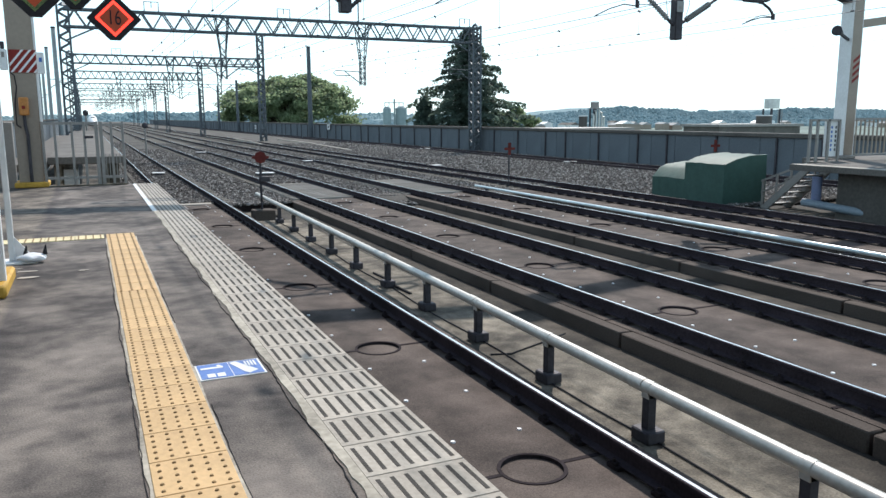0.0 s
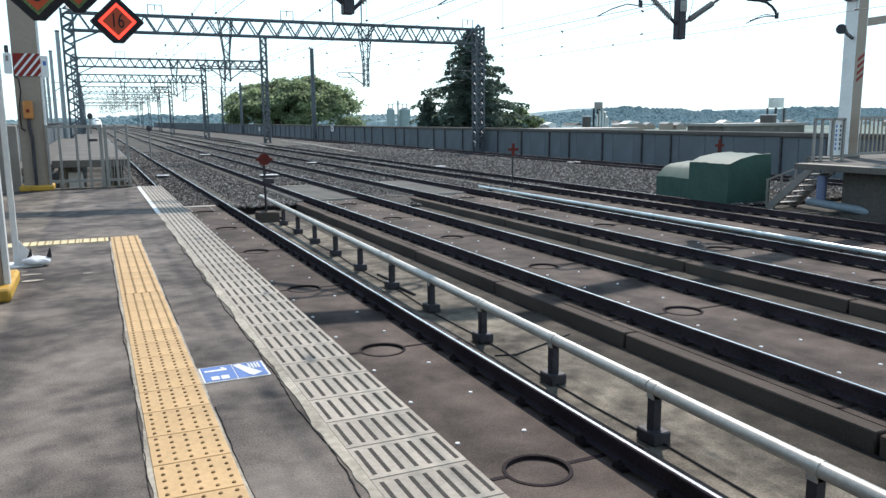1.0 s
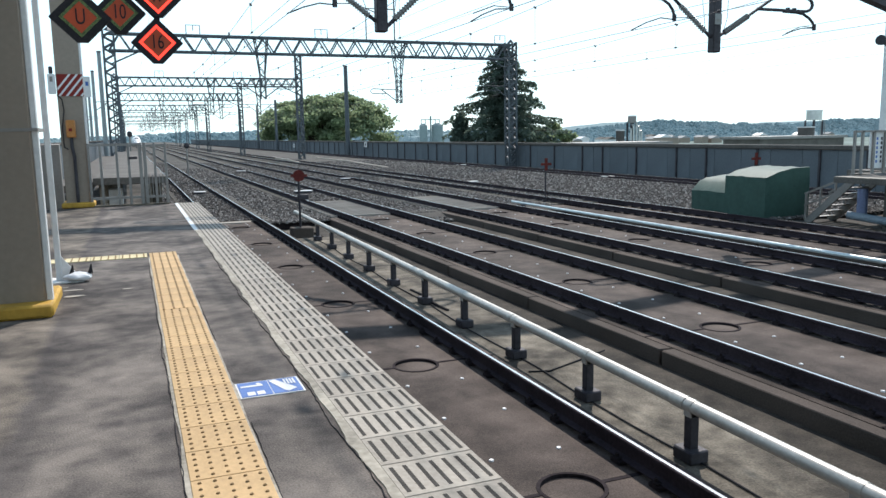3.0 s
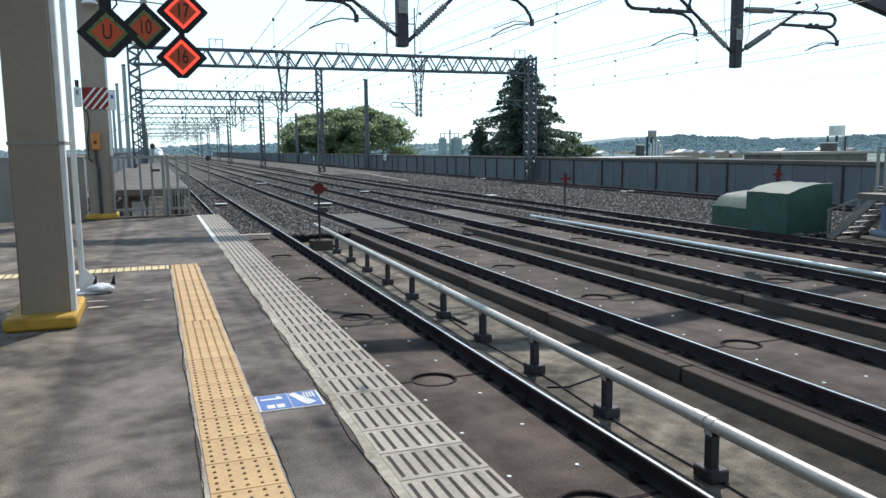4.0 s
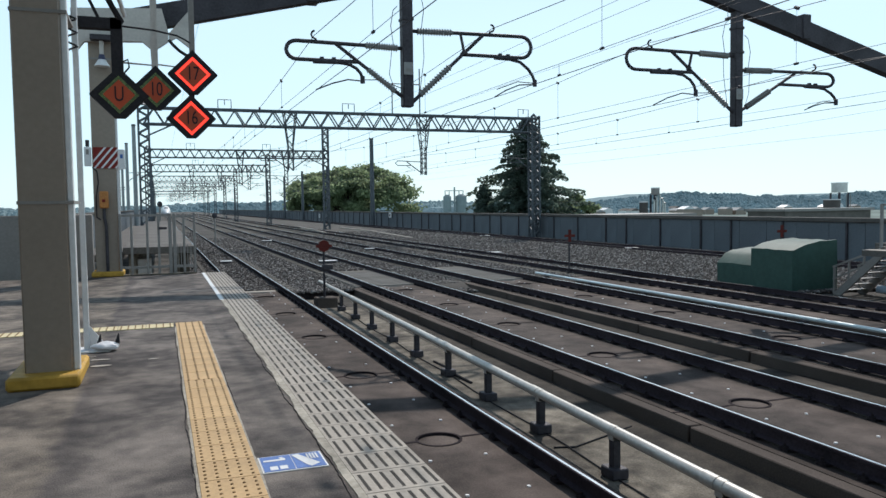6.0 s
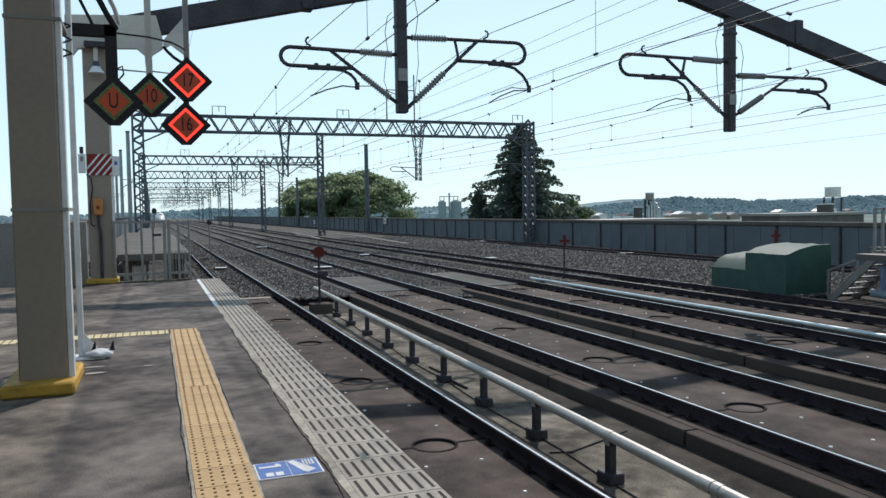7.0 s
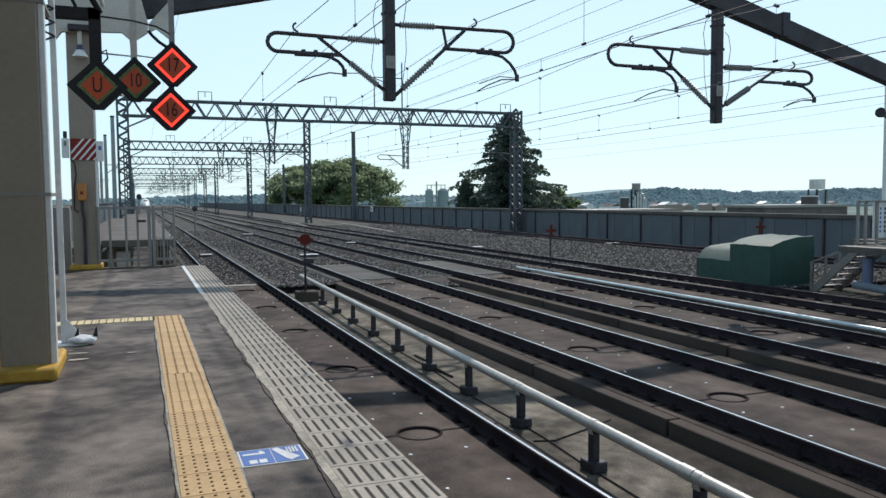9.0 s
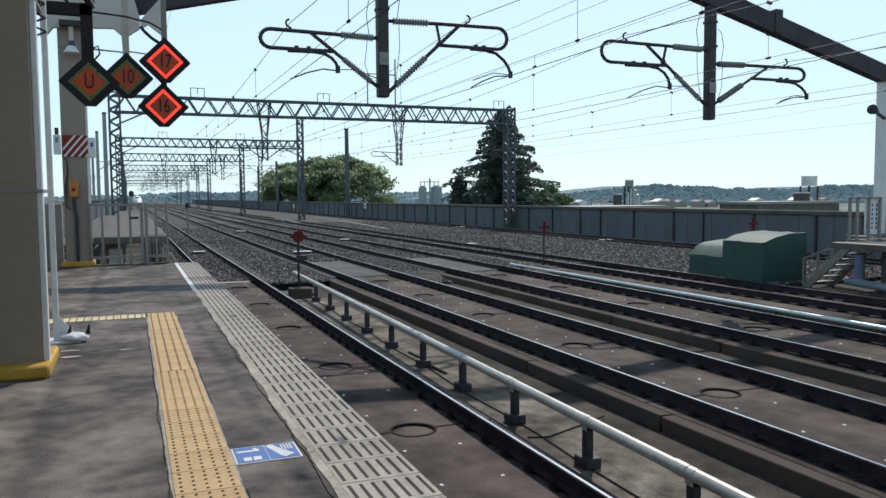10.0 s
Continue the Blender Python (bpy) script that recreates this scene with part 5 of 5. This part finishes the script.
broad_tree(51.0, 215, -9, 14.3, 19.6, "broad round green tree beyond the barrier wall", 3, 66000, 0.62)
conifer(42.5, 86, -9, 12.0, 8.7, "tall dark green conifer with drooping branches", 5)
conifer(36.9, 86, -9, 4.0, 3.9, "smaller dark conifer beside the tall one", 8)
broad_tree(51.0, 90, -9, 3.9, 4.4, "pale green bushy tree beside the conifer", 9, 12000, 0.3, LEAF, 60)

# ---- buildings and distance beyond the wall ----
def tank(x, y, z0, z1, r, label, legs=True, drum=0.55, paint=WALLCAP):
    s = thing("water_tank", (x, y, z0), label, "water tank", "rooftop water tanks")
    zb = z0 + (z1 - z0) * (drum if legs else 0.15)
    bm = bmesh.new()
    rod(bm, (x, y, zb), (x, y, z1), r, 16)
    part("drum", bm, paint, s)
    bm = bmesh.new()
    rod(bm, (x, y, z1), (x, y, z1 + 0.12), r * 1.06, 16)
    part("lid", bm, WHITE, s)
    for dx in (-0.75, 0.75):
        for dy in (-0.75, 0.75):
            part("leg", bx(x + dx * r - 0.08, x + dx * r + 0.08, y + dy * r - 0.08, y + dy * r + 0.08, z0, zb), DARK, s)
    return s


def building(x0, x1, y0, y1, top, label, name="building"):
    b = thing(name, ((x0 + x1) / 2, (y0 + y1) / 2, -9), label, "building", "buildings beyond the wall")
    part("wall", bx(x0, x1, y0, y1, -9, top - 0.3), DECK, b)
    part("roof", bx(x0 - 0.3, x1 + 0.3, y0 - 0.3, y1 + 0.3, top - 0.299, top), GREYP, b)
    n = int((x1 - x0) / 3)
    for i in range(n):
        for z in (-7.5, -4.5):
            part("window", bx(x0 + 0.8 + i * 3, x0 + 2.3 + i * 3, y0 - 0.05, y0 - 0.002, z, z + 1.4), DARK, b)
    return b


building(41, 51.5, 66, 72, 0.2, "low flat-roofed grey building just beyond the wall")
building(67.4, 80.5, 70, 76, 0.4, "flat-roofed building with tanks on its roof")
T1 = tank(52.65, 74, 0.0, 2.9, 0.48, "grey water tank on a tall steel stand with pale pipes", True, 0.76, GREYP)
for dx, zt in ((-0.62, 1.5), (-0.3, 1.9), (0.12, 2.1), (0.5, 1.7), (0.8, 1.2)):
    bm = bmesh.new()
    rod(bm, (52.65 + dx, 73.3, 0), (52.65 + dx, 73.3, zt), 0.1, 8)
    rod(bm, (52.65 + dx, 73.3, zt), (52.65 + dx, 73.6, zt + 0.15), 0.16, 8, 0.05)
    part("vent_pipe", bm, GALV, T1)
tank(51.1, 74, 0.0, 1.35, 0.48, "dark small water tank on the roof", False)
T3 = tank(82.0, 76, 0.4, 3.45, 0.95, "pale rooftop tank on a tall stand with a rail", True, 0.62, GALV)
bm = bmesh.new()
for dx in (1.2, 1.9):
    bar(bm, (82.0 + dx, 76, -0.2), (82.0 + dx, 76, 2.1), 0.06)
for k in range(6):
    bar(bm, (83.2, 76, 0.1 + k * 0.38), (83.9, 76, 0.1 + k * 0.38), 0.04)
part("ladder", bm, GREYP, T3)
tank(77.55, 73, 0.0, 1.35, 0.95, "squat dark tank with a pale lid", False)
rng = random.Random(11)
for i in range(28):
    y = rng.uniform(470, 690)
    x = y * rng.uniform(0.6, 1.4)
    w, d, h = rng.uniform(6, 10), rng.uniform(6, 10), rng.uniform(3.2, 5.2)
    hs = thing("house", (x, y, -9), "small distant house with a pitched roof", "house", "distant houses")
    part("wall", bx(x - w / 2, x + w / 2, y - d / 2, y + d / 2, -9, -9 + h), WHITE if i % 2 else CREAM, hs)
    bm = bmesh.new()
    prism(bm, [(x - w / 2 - 0.5, -9 + h), (x + w / 2 + 0.5, -9 + h), (x, -9 + h + w * 0.22)], lambda u, v, q: (u, y - d / 2 - 0.4 + q, v), d + 0.8)
    part("roof", bm, WHITE if i % 5 == 0 else (ROOF, DECK)[i % 2], hs)
# silo grey pushed pale and bluish, painting the haze onto it
FARGREY = mat("far_steel_haze", (0.24, 0.3, 0.31), 0.8, vary=0.15, grain=0.3, stain=0.05, bump=0)
TW = thing("distant_tower", (153, 400, -9), "two hazy distant silos with a mast between them", "tower")
for x, r, zt in ((149.2, 2.2, 6.0), (157.4, 3.1, 6.2)):
    bm = bmesh.new()
    rod(bm, (x, 400, -9), (x, 400, zt), r, 20)
    rod(bm, (x, 400, zt), (x, 400, zt + 1.1), r, 20, r * 0.4)
    part("silo", bm, FARGREY, TW)
    for dx in (-1.2, 1.2):
        bm = bmesh.new()
        bar(bm, (x + dx, 400, zt), (x + dx, 400, 9.4), 0.35)
        part("upright", bm, FARGREY, TW)
bm = bmesh.new()
bar(bm, (153.5, 400, -9), (153.5, 400, 11.2), 0.7)
bar(bm, (148, 400, 9.2), (159, 400, 9.2), 0.4)
part("mast", bm, FARGREY, TW)


# wooded hills: ridges covered with crowns
def wooded_ridge(y, x0, x1, height, seed, clump, n, material, label):
    rng = random.Random(seed)
    vs, fs = [], []
    cols = 120
    for i in range(cols + 1):
        x = x0 + (x1 - x0) * i / cols
        h = height(x)
        for yy, zz in ((y - 60, -9.0), (y, h - clump * 0.6), (y + 120, h - clump * 0.6), (y + 160, -9)):
            vs.append((x, yy, zz))
    for i in range(cols):
        for k in range(3):
            a = i * 4 + k
            fs.append((a, a + 4, a + 5, a + 1))
    for j in range(n):
        x = rng.uniform(x0, x1)
        t = rng.uniform(0, 1)
        h = height(x) - clump * 0.6
        c = Vector((x, y - 60 + 60 * t, -9 + (h + 9) * t))
        s = clump * rng.uniform(0.55, 1.15)
        k = len(vs)
        m = 7
        for rr, zz in ((0.62, -0.1), (0.55, 0.3), (0.28, 0.55)):
            for i in range(m):
                a = i * math.tau / m + rng.uniform(-0.3, 0.3)
                q = rr * rng.uniform(0.8, 1.2)
                vs.append(c + Vector((math.cos(a) * s * q, math.sin(a) * s * q, (zz + rng.uniform(-0.08, 0.08)) * s)))
        vs.append(c + Vector((rng.uniform(-0.1, 0.1) * s, 0, s * rng.uniform(0.55, 0.75))))
        for r in range(2):
            for i in range(m):
                j2 = (i + 1) % m
                fs.append((k + r * m + i, k + r * m + j2, k + (r + 1) * m + j2, k + (r + 1) * m + i))
        for i in range(m):
            fs.append((k + 2 * m + i, k + 2 * m + (i + 1) % m, k + 3 * m))
    me = bpy.data.meshes.new("wooded_ridge")
    me.from_pydata(vs, [], fs)
    me.materials.append(material)
    return tagged(new("wooded_ridge", me), label, "wooded hills", kind="stuff")


# woods painted paler and bluer with distance: the haze sits in these colours
HAZE1 = mat("wood_far_haze", (0.17, 0.25, 0.275), 0.95, vary=0.2, grain=0.2, stain=0.02, bump=0)
HAZE2 = mat("wood_farther_haze", (0.24, 0.32, 0.335), 0.9, vary=0.15, grain=0.1, stain=0.01, bump=0)
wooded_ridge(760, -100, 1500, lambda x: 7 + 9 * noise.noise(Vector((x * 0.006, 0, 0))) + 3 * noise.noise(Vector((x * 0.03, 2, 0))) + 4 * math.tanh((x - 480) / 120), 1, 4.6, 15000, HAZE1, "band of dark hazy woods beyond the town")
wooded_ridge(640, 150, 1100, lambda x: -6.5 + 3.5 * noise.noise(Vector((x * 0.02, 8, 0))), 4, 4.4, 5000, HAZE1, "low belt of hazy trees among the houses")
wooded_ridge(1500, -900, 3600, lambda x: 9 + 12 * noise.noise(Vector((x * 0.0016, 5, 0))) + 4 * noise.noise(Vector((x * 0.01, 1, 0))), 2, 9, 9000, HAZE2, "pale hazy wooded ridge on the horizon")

# ---- train far down the line ----
TR = thing("train", (3.0, 340, ZR), "white high-speed train far away with lit headlights", "train")
bm = bmesh.new()
rows = []
for y, w, h in ((330, 0.5, 0.9), (331, 1.1, 1.5), (334, 1.5, 2.3), (338, 1.66, 3.2), (344, 1.69, 3.55), (440, 1.69, 3.55)):
    rows.append([bm.verts.new((3.0 + w * math.cos(t), y, ZR + 0.25 + (h if math.sin(t) > 0 else 0.2) * abs(math.sin(t)) ** 0.6 * (1 if math.sin(t) > 0 else -1))) for t in (i * math.tau / 20 for i in range(20))])
for a, b in zip(rows, rows[1:]):
    for i in range(20):
        bm.faces.new((a[i], a[(i + 1) % 20], b[(i + 1) % 20], b[i]))
bm.faces.new(rows[0][::-1]), bm.faces.new(rows[-1])
bmesh.ops.recalc_face_normals(bm, faces=bm.faces)
part("body", bm, WHITE, TR)
for sx in (-0.75, 0.75):
    bm = bmesh.new()
    bmesh.ops.create_uvsphere(bm, u_segments=10, v_segments=6, radius=0.28, matrix=Matrix.Translation((3.0 + sx, 332.2, ZR + 1.45)))
    part("headlight", bm, mat("headlight", (1, 1, 0.95), 0.3, emit=((1, 1, 0.95), 6)), TR)
part("windscreen", bx(2.3, 3.7, 335.2, 337.2, ZR + 2.3, ZR + 3.15, bevel=0.15), DARK, TR)

# crossover rails that bend across the ballast, pale colour standing for their glint
for way in (((17.2, 102), (16.9, 90), (16.0, 79)), ((21.5, 96), (21.2, 80), (20.1, 68), (19.5, 60.8))):
    bm = bmesh.new()
    for (xa, ya), (xb, yb) in zip(way, way[1:]):
        bar(bm, (xa, ya, -1.35), (xb, yb, -1.35), 0.2)
    solo("cable_duct", bm, TILE_W, (way[0][0], way[0][1], -1.45), "crossover rail bending across the ballast, its glint painted pale", "cable duct", "cable ducts")

# ---- loose stones ----
def stones(name, areas, size, seed, label):
    rng = random.Random(seed)
    vs, fs = [], []
    base = [(1, 0, -0.2), (0.2, 0.9, -0.1), (-0.9, 0.3, -0.2), (-0.4, -0.8, -0.15), (0.5, -0.8, 0), (0.1, 0.1, 0.75)]
    for x0, x1, y0, y1, z, n in areas:
        for j in range(n):
            x, y = rng.uniform(x0, x1), y0 + (y1 - y0) * rng.random() ** 1.6
            s = size * rng.uniform(0.5, 1.5) * (1 + 0.014 * max(0, y - 30))
            e = Euler((rng.uniform(-0.7, 0.7), rng.uniform(-0.7, 0.7), rng.uniform(0, 6.28))).to_matrix()
            k = len(vs)
            c = Vector((x, y, z + rng.uniform(0, 0.03)))
            for q in base:
                vs.append(c + e @ (Vector(q) * s * rng.uniform(0.8, 1.2)))
            fs += [(k, k + 1, k + 5), (k + 1, k + 2, k + 5), (k + 2, k + 3, k + 5), (k + 3, k + 4, k + 5), (k + 4, k, k + 5)]
    me = bpy.data.meshes.new(name)
    me.from_pydata(vs, [], fs)
    me.materials.append(GRAVEL)
    return tagged(new(name, me), label, "gravel", kind="stuff")


GRAVEL = bpy.data.materials.new("gravel")
GRAVEL.use_nodes = True
nt = GRAVEL.node_tree
geo, ramp = nt.nodes.new("ShaderNodeNewGeometry"), nt.nodes.new("ShaderNodeValToRGB")
ramp.color_ramp.elements[0].color, ramp.color_ramp.elements[1].color = (0.03, 0.027, 0.025, 1), (0.36, 0.34, 0.32, 1)
mid = ramp.color_ramp.elements.new(0.62)
mid.color = (0.083, 0.071, 0.065, 1)
nt.links.new(geo.outputs["Random Per Island"], ramp.inputs[0])
nt.links.new(ramp.outputs[0], nt.nodes["Principled BSDF"].inputs["Base Color"])
nt.nodes["Principled BSDF"].inputs["Roughness"].default_value = 0.9
stones("gravel", [(4.0, 6.2, 25.6, 75, -1.49, 20000), (9.0, 10.2, 24.4, 26, -1.62, 900), (13.3, 14.5, 24.4, 26, -1.62, 900), (8.8, 10.4, 26, 75, -1.49, 14000), (13.2, 15.2, 26, 75, -1.49, 14000), (17.5, 25.4, 17.5, 80, -1.36, 60000), (1.0, 1.9, 17.2, 45, -1.52, 4000), (1.9, 3.8, 26.5, 95, -1.44, 12000), (6.7, 8.4, 33, 90, -1.44, 8000), (10.8, 12.7, 33, 90, -1.44, 8000), (15.4, 17.1, 27, 90, -1.44, 8000), (27.6, 29.4, 22, 80, -1.45, 8000)], 0.05, 21, "loose grey and brown crushed stones between the tracks")
